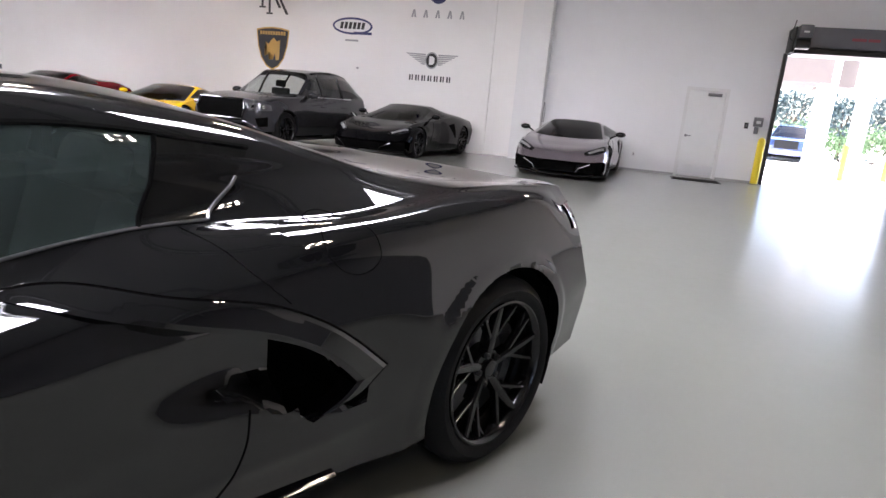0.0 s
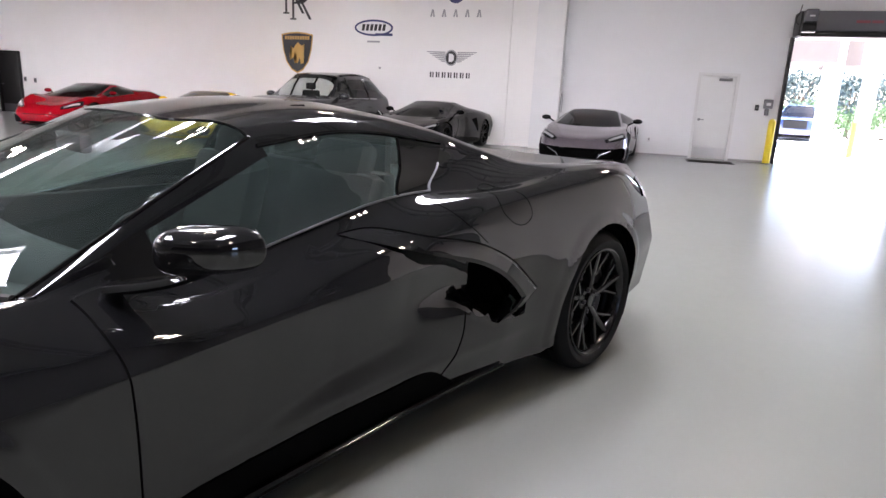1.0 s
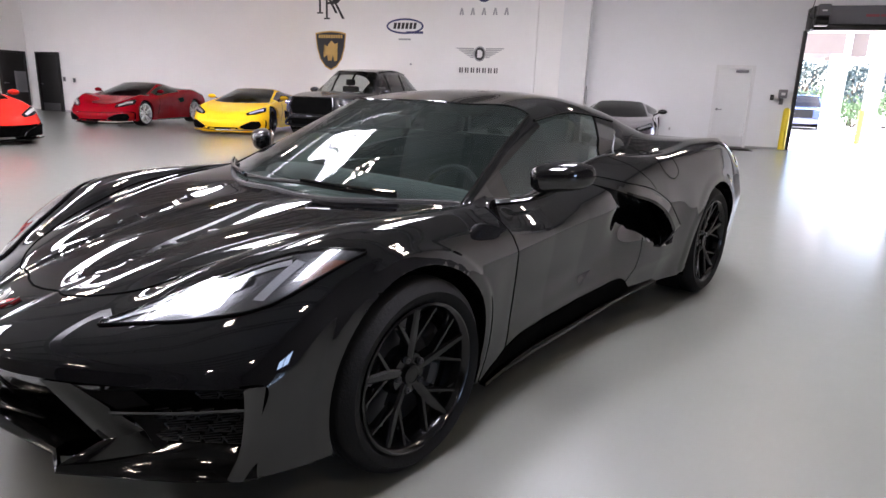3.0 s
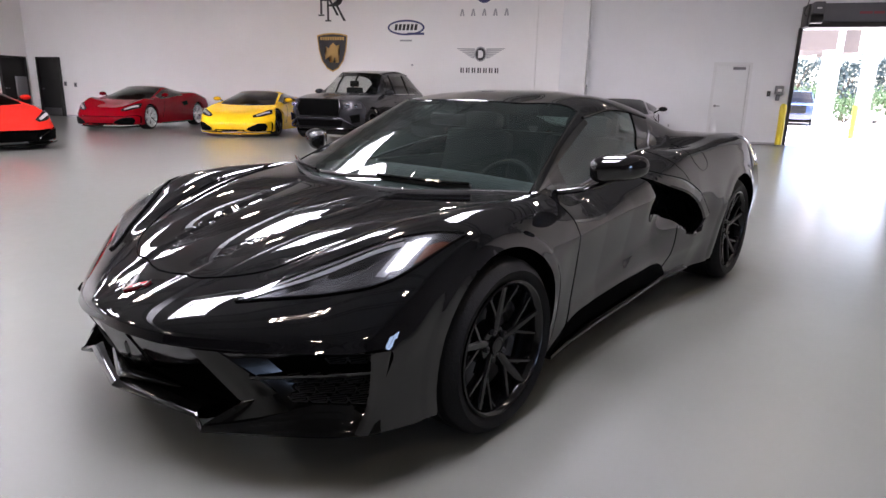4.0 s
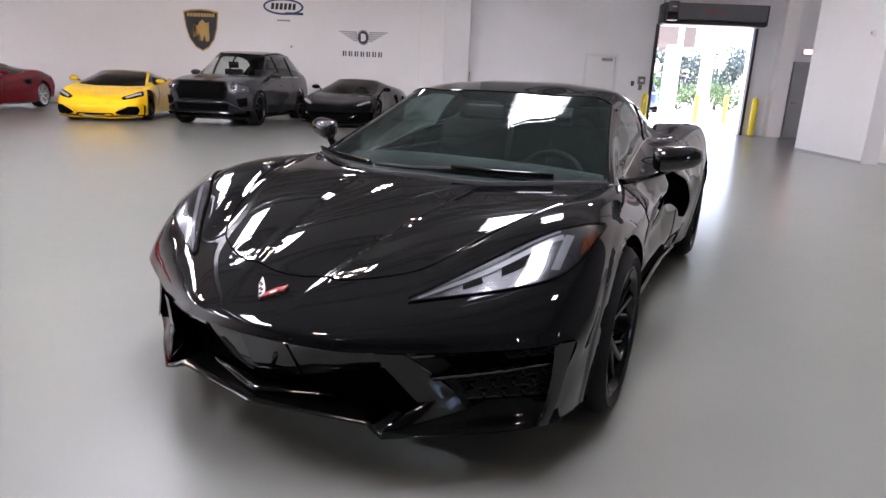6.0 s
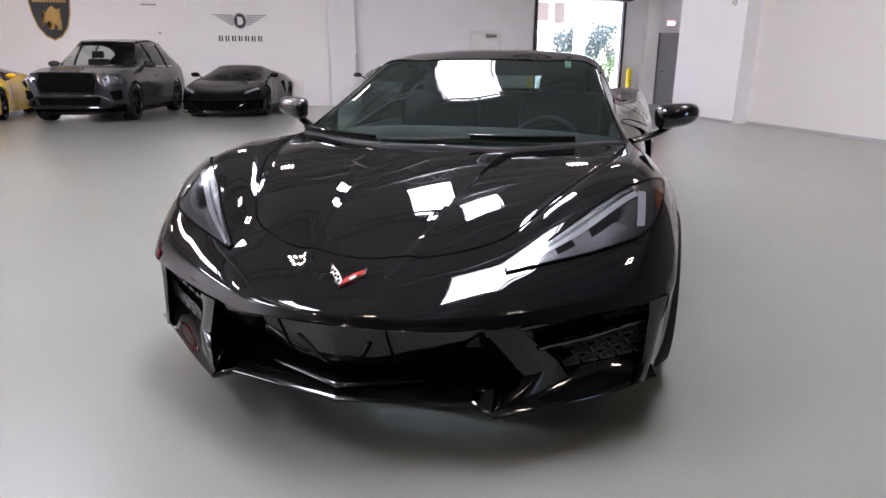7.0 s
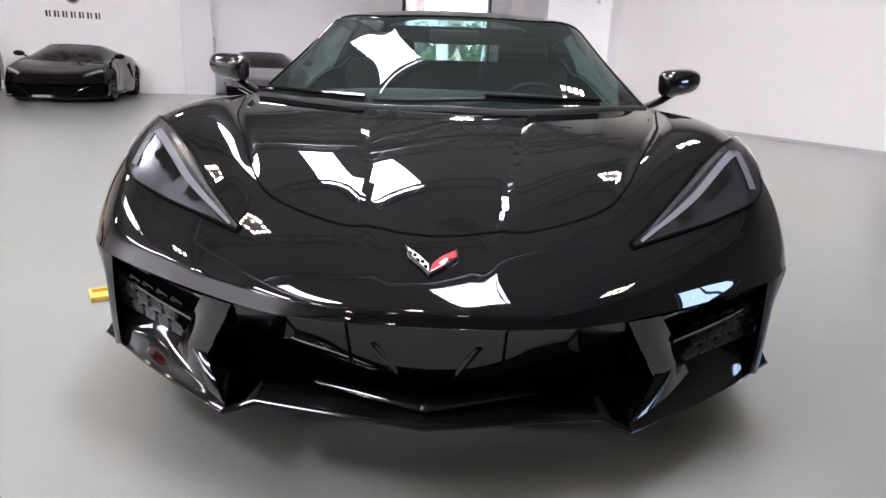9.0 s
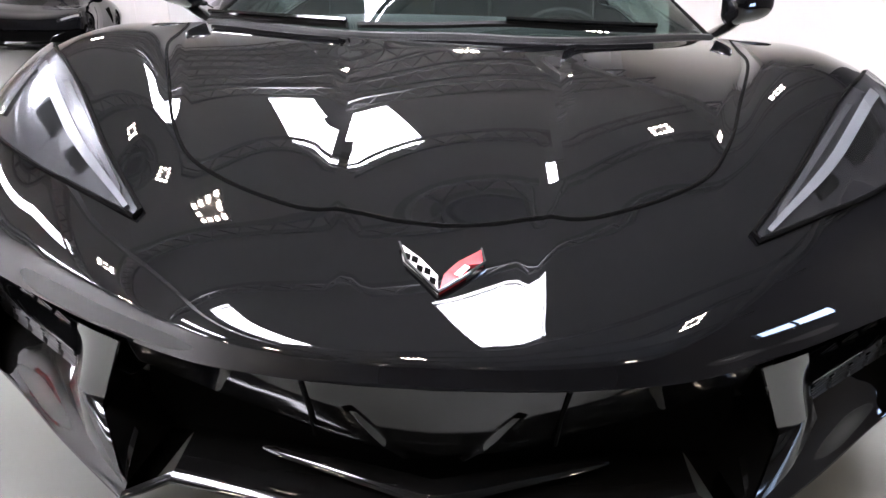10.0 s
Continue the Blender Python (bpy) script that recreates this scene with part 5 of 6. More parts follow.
    slab(bm, [(-.078, -.038), (.07, -.034), (.078, .026), (.062, .042), (-.062, .044), (-.08, .026)], 0.004, pose(s * .985, .797, .920, 0, 0, 30 * s))
    part("mirror_glass", bm, CHROME, mir)
for nm, pts in (("wiper", [(-.76, .425, .836), (-.55, .29, .832), (-.30, .195, .826)]), ("wiper", [(-.27, .19, .828), (-.08, .175, .832), (.13, .19, .842), (.34, .225, .838), (.56, .30, .836)])):
    wp = new(nm)
    wp.parent = CAR
    bm = bmesh.new()
    tube(bm, line(pts, 6), 0.009, 6)
    part("blade", bm, MATT, wp)
    bm = bmesh.new()
    tube(bm, [(x, y - 0.012, z + 0.013) for x, y, z in line(pts[-3:], 6)], 0.007, 6)
    part("arm", bm, PIANO, wp)

# scallop over the sill: its shade laid on the skin as a near-black sheet
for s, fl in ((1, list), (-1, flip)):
    part("sill_shade", patch(BVH, fl([(.88, .46, .142), (.87, .59, .222), (.87, .70, .255), (.87, .88, .265), (.87, 1.12, .284), (.88, 1.42, .303), (.89, 1.62, .308), (.89, 1.75, .225)]), fl([(.87, .47, .115), (.85, .62, .132), (.84, .75, .142), (.83, .92, .152), (.83, 1.15, .163), (.84, 1.45, .185), (.86, 1.64, .200), (.87, 1.76, .215)]), 0.004, 8, 6), VOID, CAR, "near-black sheet as the shade of the scallop above the side skirt")
# crest on the nose, drawn as two plain wings
crest = new("crest")
crest.parent = CAR
tagged(crest, "small red and silver V-shaped crest")
def crest_at(x, y):
    return 0.74 * x, -0.886 + 0.74 * (y + 0.886)


for nm, mat_c, lift, wing in (("red_wing", RED, 0.007, [(.0, -.886), (.045, -.842), (.048, -.815), (.075, -.808), (.07, -.772), (.03, -.806), (.006, -.842)]),
                              ("silver_wing", SILVER_ENAMEL, 0.007, [(-.002, -.886), (-.004, -.845), (-.035, -.802), (-.075, -.762), (-.068, -.80), (-.045, -.828), (-.02, -.858)])):
    wing = [crest_at(x, y) for x, y in wing]
    bm = bmesh.new()
    low = [bm.verts.new(onto(BVH, (x, y, .54), 0.0)) for x, y in wing]
    top = [bm.verts.new(onto(BVH, (x, y, .54), lift)) for x, y in wing]
    f = bm.faces.new(top)
    for i in range(len(wing)):
        k = (i + 1) % len(wing)
        bm.faces.new((low[i], low[k], top[k], top[i]))
    bmesh.ops.triangulate(bm, faces=[f])
    part(nm, bm, mat_c, crest, smooth=False)
bm = bmesh.new()
tube(bm, [onto(BVH, (*crest_at(x, y), .54), 0.008) for x, y in [(-.002, -.888), (.045, -.844), (.078, -.806), (.072, -.770)]], 0.0022, 5)
tube(bm, [onto(BVH, (*crest_at(x, y), .54), 0.008) for x, y in [(-.002, -.888), (-.03, -.850), (-.06, -.812), (-.077, -.760)]], 0.0022, 5)
part("border", bm, CHROME, crest)
bm = bmesh.new()
bm.faces.new([bm.verts.new(onto(BVH, (*crest_at(x, y), .54), 0.0085)) for x, y in ((.024, -.842), (.034, -.848), (.052, -.822), (.042, -.816))])
part("bar", bm, SILVER_ENAMEL, crest, smooth=False)
for i, (x, y) in enumerate(((-.012, -.862), (-.022, -.838), (-.036, -.832), (-.046, -.808), (-.060, -.800))):
    bm = bmesh.new()
    bm.faces.new([bm.verts.new(onto(BVH, (*crest_at(x + dx, y + dy), .54), 0.0085)) for dx, dy in ((-.006, -.004), (.005, -.010), (.006, .006), (-.005, .012))])
    part("check", bm, VOID, crest, smooth=False)

# cabin
part("dashboard", tube(bmesh.new(), line([(-.68, .66, .76), (-.4, .56, .79), (0, .52, .80), (.4, .56, .79), (.68, .66, .76)], 5), 0.11, 14, flat=0.55), DASH, CAR, "dark leather dashboard")
part("dash_pad", boxes((-.66, .66, .28, .60, .70, .785), bevel=0.02), DASH, CAR)
part("tub", boxes((-.72, .72, .15, 1.70, .18, .24), (-.74, -.69, .3, 1.70, .18, .80), (.69, .74, .3, 1.70, .18, .80), bevel=0.01), LEATHER, CAR)
part("bulkhead", boxes((-.60, .60, 1.64, 1.70, .18, .985), bevel=0.01), LEATHER, CAR)
part("rear_trim", boxes((-.52, -.25, 1.72, 1.75, .94, 1.08), (.27, .52, 1.72, 1.75, .94, 1.08), (-.52, .52, 1.72, 1.75, 1.081, 1.13), (-.38, .38, 1.72, 1.75, 1.13, 1.172)), LEATHER, CAR, "dark surround of the rear glass")
part("engine_cover", boxes((-.50, .50, 1.80, 3.0, .75, .86), bevel=0.03), MATT, CAR)
part("console", boxes((-.13, .13, .60, 1.62, .24, .60), bevel=0.03), LEATHER, CAR)
for s in (1, -1):
    seat = new("seat")
    seat.parent = CAR
    tagged(seat, "black leather bucket seat")
    part("cushion", boxes((s * .38 - .25, s * .38 + .25, .95, 1.45, .30, .45), bevel=0.05), LEATHER, seat)
    bm = boxes((-.25, .25, -.06, .06, 0, .58), bevel=0.045)
    bmesh.ops.transform(bm, matrix=pose(s * .38, 1.46, .42, -16), verts=bm.verts)
    part("backrest", bm, LEATHER, seat)
    bm = boxes((-.14, .14, -.05, .05, .50, .70), bevel=0.04)
    bmesh.ops.transform(bm, matrix=pose(s * .38, 1.47, .42, -16), verts=bm.verts)
    part("headrest", bm, LEATHER, seat)
st = new("steering_wheel")
st.parent = CAR
bm = bmesh.new()
tube(bm, [(.175 * math.cos(2 * math.pi * i / 32), 0, .165 * math.sin(2 * math.pi * i / 32)) for i in range(32)], 0.016, 8, closed=True)
part("rim", bm, LEATHER, st)
bm = bmesh.new()
box(bm, -.06, .06, -.02, .03, -.05, .05, 0.015)
box(bm, -.16, .16, -.012, .012, -.02, .02, 0.005)
part("boss", bm, DASH, st)
st.matrix_basis = pose(.38, .80, .73, -22)
bm = boxes((-.11, .11, -.02, .02, -.03, .03), bevel=0.012)
bmesh.ops.translate(bm, verts=bm.verts, vec=(0, .82, 1.075))
part("interior_mirror", bm, MATT, CAR)
for ob in CAR.children_recursive:
    if ob.type == "MESH" and ob.name.startswith(("windshield", "side_window", "rear_window", "lens")):
        ob.visible_shadow = False

# ---- the other parked cars ----
def parked(name, m, sections, paint, label, arches, wheels, glass_u, roof_v, belt_v, sharp, group="parked cars", rim=RIM_BLACK, nv=5, nu=8, glassmat=DARK_GLASS):
    """A car from its cage: body, screen, side windows, wells and wheels."""
    car = thing(name, m, label, "car", group)
    P = skin(sections, nu, nv, sharp_u=sharp)
    mid = (len(sections[0]) // 3 - 1) * nv
    u0, u1, u2, u3 = glass_u

    def v_of(j):
        return min(abs(j - mid), abs(j + 1 - mid)) / nv

    def screen(i, j):
        return u0 * nu <= i < u1 * nu and v_of(j) < roof_v

    def side(i, j):
        return u2 * nu <= i < u3 * nu and roof_v + 0.15 <= v_of(j) < belt_v
    shell("body", P, lambda i, j: not (screen(i, j) or side(i, j)), paint, car, arches, lip=0.05)
    shell("windshield", P, screen, glassmat, car)
    shell("side_window", P, lambda i, j: side(i, j) and j >= mid, glassmat, car)
    shell("side_window", P, lambda i, j: side(i, j) and j < mid, glassmat, car)
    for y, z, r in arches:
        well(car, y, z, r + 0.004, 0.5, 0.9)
    for s in (1, -1):
        for (y, r, rr, x) in wheels:
            wheel(car, s, x, y, r, 0.26, rr, rim, twin_spoke)
    part("underbody", boxes((-0.8, 0.8, wheels[0][0] - 0.4, wheels[1][0] + 0.4, 0.14, 0.2)), MATT, car)
    # near-black block fills the lower cabin in place of its shade
    part("cabin_shade", boxes((-0.7, 0.7, 0.5, 2.0, 0.2, 0.6)), VOID, car)
    return car, tree_of(P)


def mirrors(car, x, y, z, paint, size=1.0):
    for s in (1, -1):
        m = new("door_mirror")
        m.parent = car
        bm = bmesh.new()
        bmesh.ops.create_uvsphere(bm, u_segments=14, v_segments=8, radius=1)
        bmesh.ops.transform(bm, matrix=pose(s * (x + 0.05), y, z) @ Matrix.Diagonal((0.095 * size, 0.055 * size, 0.05 * size, 1)), verts=bm.verts)
        part("shell", bm, paint, m)
        bm = bmesh.new()
        tube(bm, [(s * (x - 0.20), y - 0.02, z - 0.12), (s * (x - 0.06), y, z - 0.04), (s * (x + 0.02), y, z - 0.01)], 0.018, 6)
        part("stalk", bm, PIANO, m)


def lamp_pair(car, bvh, a, b, lift=0.006, guide=None, housing=LAMP_GREY, glow_mat=SILVER_ENAMEL):
    for s, fl in ((1, list), (-1, flip)):
        l = new("headlight")
        l.parent = car
        part("housing", patch(bvh, fl(a), fl(b), lift, 5, 4), housing, l)
        if guide:
            part("light_guide", patch(bvh, fl(guide[0]), fl(guide[1]), lift + 0.006, 5, 2), glow_mat, l)
        part("lens", patch(bvh, fl(a), fl(b), lift + 0.012, 5, 4), LENS, l)


def wedge(w=1.0, h=1.0, arch=0.0):
    """The cage of a low wedge-shaped supercar; w and h stretch it, arch lifts the fenders."""
    c = []
    c.append([0, -.95, .36, .4, -.93, .36, .70, -.80, .37, .86, -.62, .39, .92, -.5, .36, .92, -.48, .26, .90, -.5, .13])
    c.append([0, -.80, .50, .4, -.78, .51, .70, -.66, .53, .86, -.48, .57, .94, -.36, .48, .94, -.34, .32, .92, -.34, .14])
    c.append([0, -.35, .65, .4, -.33, .67, .70, -.22, .71 + arch, .85, -.10, .73 + arch, .955, 0, .60, .95, 0, .36, .92, 0, .14])
    c.append([0, .12, .775, .4, .16, .78, .72, .30, .80, .86, .32, .79, .94, .4, .62, .92, .4, .38, .9, .4, .14])
    c.append([0, .62, .99, .36, .65, .985, .63, .76, .955, .86, .8, .82, .92, .85, .62, .90, .85, .38, .88, .85, .13])
    c.append([0, 1.12, 1.145, .34, 1.13, 1.135, .54, 1.2, 1.10, .86, 1.2, .86, .92, 1.2, .62, .90, 1.2, .38, .88, 1.2, .13])
    c.append([0, 1.5, 1.16, .33, 1.5, 1.15, .54, 1.5, 1.11, .87, 1.5, .89, .93, 1.5, .64, .92, 1.5, .38, .9, 1.5, .13])
    c.append([0, 2.0, 1.10, .33, 2.0, 1.09, .52, 2.0, 1.05, .88, 2.0, .92, .95, 2.0, .66, .95, 2, .38, .92, 2, .14])
    c.append([0, 2.62, .98, .33, 2.62, .975, .55, 2.62, .96, .87, 2.62, .90 + arch, .965, 2.62, .66, .96, 2.62, .4, .93, 2.62, .2])
    c.append([0, 3.4, .86, .4, 3.39, .86, .65, 3.35, .855, .84, 3.3, .82, .92, 3.3, .62, .9, 3.3, .42, .86, 3.3, .25])
    c.append([0, 3.47, .5, .4, 3.46, .5, .6, 3.42, .5, .75, 3.38, .5, .8, 3.36, .45, .8, 3.36, .38, .8, 3.34, .25])
    return [(np.array(q).reshape(-1, 3) * (w, 1, h)).reshape(-1).tolist() for q in c]


SUPER_ARCH = ((0.0, 0.335, 0.37), (2.62, 0.35, 0.385))
SUPER_WHEELS = ((0.0, 0.335, 0.25, 0.925), (2.62, 0.35, 0.262, 0.93))


def wedge_car(name, m, paint, label, rim=RIM_BLACK, h=1.0, w=1.0, arch=0.0, mouth=True, glassmat=DARK_GLASS, fin=PIANO, mirror_paint=None, bumper=False, high_scoop=False, strut=None, lamp=SILVER_ENAMEL, rim_grow=0.0, stalk=0.92):
    car, bvh = parked(name, m, wedge(w, h, arch), paint, label, SUPER_ARCH, [(y, r, rr + rim_grow, x) for y, r, rr, x in SUPER_WHEELS], (3, 5, 3.6, 6.6), 2, 2.9, (3, 5, 9), rim=rim, glassmat=glassmat)
    lamp_pair(car, bvh, [(.50 * w, -.73, .545 * h), (.66 * w, -.55, .635 * h), (.86 * w, -.30, .69 * h)], [(.54 * w, -.77, .49 * h), (.73 * w, -.65, .52 * h), (.89 * w, -.42, .585 * h)],
              guide=([(.57 * w, -.70, .555 * h), (.70 * w, -.56, .618 * h), (.83 * w, -.42, .635 * h)], [(.60 * w, -.72, .52 * h), (.72 * w, -.61, .565 * h), (.84 * w, -.46, .595 * h)]), glow_mat=lamp)
    for s in (1, -1):
        # intakes and mouth: near-black sheets instead of shaded hollows
        if bumper:
            face("bumper", [[(0, -.952, .358), (s * .4, -.932, .358), (s * .70, -.80, .368), (s * .86, -.62, .388), (s * .92, -.50, .36)], [(0, -.965, .30), (s * .4, -.95, .30), (s * .70, -.83, .30), (s * .87, -.65, .30), (s * .925, -.52, .29)],
                            [(0, -.955, .14), (s * .4, -.94, .14), (s * .70, -.81, .14), (s * .86, -.63, .15), (s * .91, -.51, .15)]], paint, "", 5, 5, parent=car)
            face("intake", [[(s * .48, -.948, .26), (s * .64, -.888, .335), (s * .84, -.712, .345)], [(s * .42, -.960, .20), (s * .66, -.878, .23), (s * .875, -.675, .26)], [(s * .54, -.925, .148), (s * .68, -.850, .145), (s * .83, -.712, .15)]], VOID, "corner intake drawn as a near-black shade sheet", 3, 3, parent=car)
            face("mouth", [[(0, -.972, .19), (s * .36, -.962, .19)], [(0, -.968, .145), (s * .42, -.945, .145)]], VOID, "", 3, 3, parent=car)
        else:
            face("intake", [[(s * .42, -.955, .335), (s * .68, -.85, .345), (s * .88, -.64, .37)], [(s * .36, -.90, .15), (s * .66, -.80, .15), (s * .88, -.60, .16)]], VOID, "corner intake drawn as a near-black shade sheet", 3, 3, parent=car)
            face("mouth", [[(0, -.965, .33), (s * .42, -.955, .335)], [(0, -.91, .15), (s * .36, -.90, .15)]], VOID, "centre intake drawn as a near-black shade sheet", 3, 3, parent=car)
        bm = bmesh.new()
        tube(bm, [(s * .40, -.975, .15), (s * .46, -.968, .24), (s * .66, -.88, .335)], 0.008, 6)
        part("intake_strut", bm, strut or fin, car)
        # the scoop is only a near-black patch, coloured as a shaded opening
        part("side_scoop", patch(bvh, [(s * .93, 1.62, .74), (s * .93, 1.95, .78)], [(s * .93, 1.75, .62), (s * .95, 1.98, .66)] if high_scoop else [(s * .95, 2.05, .42), (s * .95, 2.05, .50)], 0.006, 4, 3), VOID, car)
        part("sill", patch(bvh, [(s * .9, .5, .17), (s * .9, 2.1, .19)], [(s * .9, .5, .13), (s * .9, 2.1, .14)], 0.01, 6, 2), fin, car)
    face("splitter", [[(-.90, -.62, .13), (-.6, -.86, .11), (0, -.98, .10), (.6, -.86, .11), (.90, -.62, .13)], [(-.90, -.60, .11), (-.6, -.85, .09), (0, -.97, .08), (.6, -.85, .09), (.90, -.60, .11)],
                      [(-.86, -.45, .11), (-.6, -.5, .09), (0, -.6, .08), (.6, -.5, .09), (.86, -.45, .11)]], fin, "low front splitter", 3, 4, parent=car)
    for s in (1, -1):
        bm = bmesh.new()
        tube(bm, [onto(bvh, (s * .95, 0.62 + 0.03 * k, .30 + .10 * k), 0.001) for k in range(6)], 0.006, 5)
        part("door_seam", bm, VOID, car)
    mirrors(car, stalk * w, 0.70, 0.92 * h, mirror_paint or paint, 1.15)
    return car


wedge_car("supercar", pose(0.95, 13.45, 0, 0, 0, -3), SILVER_PAINT, "silver-violet wedge-shaped supercar parked by the column", strut=SATIN, mirror_paint=PIANO, lamp=LAMP_BRIGHT, stalk=0.99)
wedge_car("supercar", pose(-3.15, 13.4, 0, 0, 0, -6), BLACK_LACQUER, "black wedge-shaped supercar parked against the wall", lamp=LAMP_BRIGHT)
wedge_car("supercar", pose(-8.5, 12.1, 0, 0, 0, 12), YELLOW, "bright yellow wedge-shaped supercar", fin=YELLOW, w=1.03, h=0.98, bumper=True, glassmat=CAR_GLASS)
wedge_car("supercar", pose(-10.35, 6.6, 0, 0, 0, 72), ORANGE, "orange-red wedge-shaped supercar seen nose on")
wedge_car("supercar", pose(-12.75, 12.4, 0, 0, 0, 9), FERRO, "deep red mid-engined supercar with silver wheels", rim=RIM_SILVER, h=1.03, w=1.02, arch=0.06, bumper=True, high_scoop=True, glassmat=CAR_GLASS, rim_grow=0.02)


def tall_cage():
    """The cage of a large luxury off-roader."""
    c = []
    c.append([0, -.86, .30, .4, -.84, .30, .72, -.74, .32, .88, -.6, .36, .95, -.5, .36, .96, -.46, .34, .94, -.46, .30])
    c.append([0, -.92, .62, .4, -.90, .62, .74, -.79, .63, .90, -.62, .64, .97, -.5, .55, .98, -.45, .42, .95, -.44, .30])
    c.append([0, -.86, 1.0, .4, -.84, 1.0, .72, -.70, .98, .88, -.5, .93, .975, -.35, .75, .985, -.3, .5, .95, -.3, .28])
    c.append([0, -.3, 1.09, .4, -.28, 1.09, .75, -.2, 1.07, .90, -.1, 1.0, .99, 0, .80, .99, 0, .5, .95, 0, .28])
    c.append([0, .5, 1.14, .4, .53, 1.14, .78, .66, 1.12, .92, .7, 1.05, .985, .7, .80, .98, .7, .5, .94, .7, .26])
    c.append([0, 1.25, 1.66, .36, 1.27, 1.65, .62, 1.35, 1.60, .90, 1.4, 1.10, .98, 1.4, .8, .98, 1.4, .5, .94, 1.4, .26])
    c.append([0, 2.2, 1.74, .36, 2.2, 1.73, .63, 2.2, 1.67, .90, 2.2, 1.12, .98, 2.2, .82, .98, 2.2, .5, .94, 2.2, .26])
    c.append([0, 3.3, 1.68, .36, 3.3, 1.67, .60, 3.28, 1.60, .89, 3.2, 1.15, .99, 3, .85, .99, 3, .5, .95, 3, .28])
    c.append([0, 3.88, 1.32, .36, 3.88, 1.31, .64, 3.86, 1.26, .87, 3.8, 1.12, .95, 3.75, .85, .96, 3.75, .5, .93, 3.75, .3])
    c.append([0, 4.15, .8, .36, 4.14, .8, .66, 4.1, .8, .84, 4.0, .8, .9, 3.95, .7, .9, 3.9, .5, .9, 3.9, .35])
    return c


SUV, SUVB = parked("luxury_suv", pose(-5.8, 12.1, 0, 0, 0, -2), tall_cage(), GREY_PAINT, "dark grey luxury off-roader with a black mesh grille", ((0.0, 0.385, 0.44), (2.995, 0.385, 0.44)),
                   ((0.0, 0.385, 0.28, 0.97), (2.995, 0.385, 0.28, 0.97)), (4, 5, 4.4, 7.4), 2, 2.85, (2, 4, 5, 8), glassmat=SUV_GLASS)
face("grille", [[(-.50, -.885, .98), (0, -.91, .985), (.50, -.885, .98)], [(-.55, -.935, .80), (0, -.95, .80), (.55, -.935, .80)], [(-.50, -.945, .60), (0, -.955, .60), (.50, -.945, .60)]], VOID, "black mesh grille", 4, 4, parent=SUV)
bm = bmesh.new()
tube(bm, [(-.52, -.90, .985), (.52, -.90, .985), (.57, -.945, .80), (.52, -.955, .595), (-.52, -.955, .595), (-.57, -.945, .80)], 0.018, 6, closed=True)
part("grille_surround", bm, PIANO, SUV)
face("lower_grille", [[(-.60, -.90, .50), (0, -.935, .50), (.60, -.90, .50)], [(-.56, -.885, .36), (0, -.92, .36), (.56, -.885, .36)]], VOID, "", 3, 3, parent=SUV)
bm = bmesh.new()
tube(bm, [(-.86, -.70, .37), (-.78, -.80, .42), (-.58, -.915, .545), (.58, -.915, .545), (.78, -.80, .42), (.86, -.70, .37)], 0.032, 8, flat=0.8)
part("bumper_frame", bm, GREY_PAINT, SUV, "body-coloured frame over the lower grille")
bm = bmesh.new()
tube(bm, [(-.88, -.66, .33), (-.55, -.90, .31), (.55, -.90, .31), (.88, -.66, .33)], 0.03, 8, flat=0.7)
part("skid_bar", bm, PIANO, SUV)
for s in (1, -1):
    lp = new("headlight")
    lp.parent = SUV
    part("housing", patch(SUVB, [(s * .60, -.82, .93), (s * .80, -.66, .93), (s * .93, -.50, .90)], [(s * .60, -.84, .77), (s * .80, -.70, .77), (s * .94, -.50, .79)], 0.004, 5, 5), LAMP_DULL, lp)
    for x, y, z, r in ((.685, -.80, .855, .055), (.845, -.665, .855, .045)):
        bm = bmesh.new()
        lathe(bm, [(-.03, 0.0), (-.03, r * .5), (-.01, r * .7), (-.015, r * .9), (.0, r), (.05, r * 1.0)], 24, "y")
        bmesh.ops.transform(bm, matrix=pose(s * x, y - .01, z, 0, 0, s * 32), verts=bm.verts)
        part("lamp_ring", bm, CHROME, lp)
    face("intake", [[(s * .74, -.815, .62), (s * .93, -.645, .66)], [(s * .80, -.785, .45), (s * .93, -.635, .47)]], VOID, "", 3, 3, parent=SUV)
    bm = bmesh.new()
    tube(bm, line([(s * .60, 1.5, 1.655), (s * .60, 2.3, 1.715), (s * .58, 3.2, 1.645)], 5), 0.018, 6)
    part("roof_rail", bm, PIANO, SUV)
    bm = bmesh.new()
    tube(bm, [onto(SUVB, (s * .90, y, 1.12), 0.008) for y in (.9, 1.4, 2.2, 3.0)], 0.012, 6)
    part("window_trim", bm, CHROME, SUV)
mirrors(SUV, 0.97, 0.95, 1.16, GREY_PAINT, 1.4)

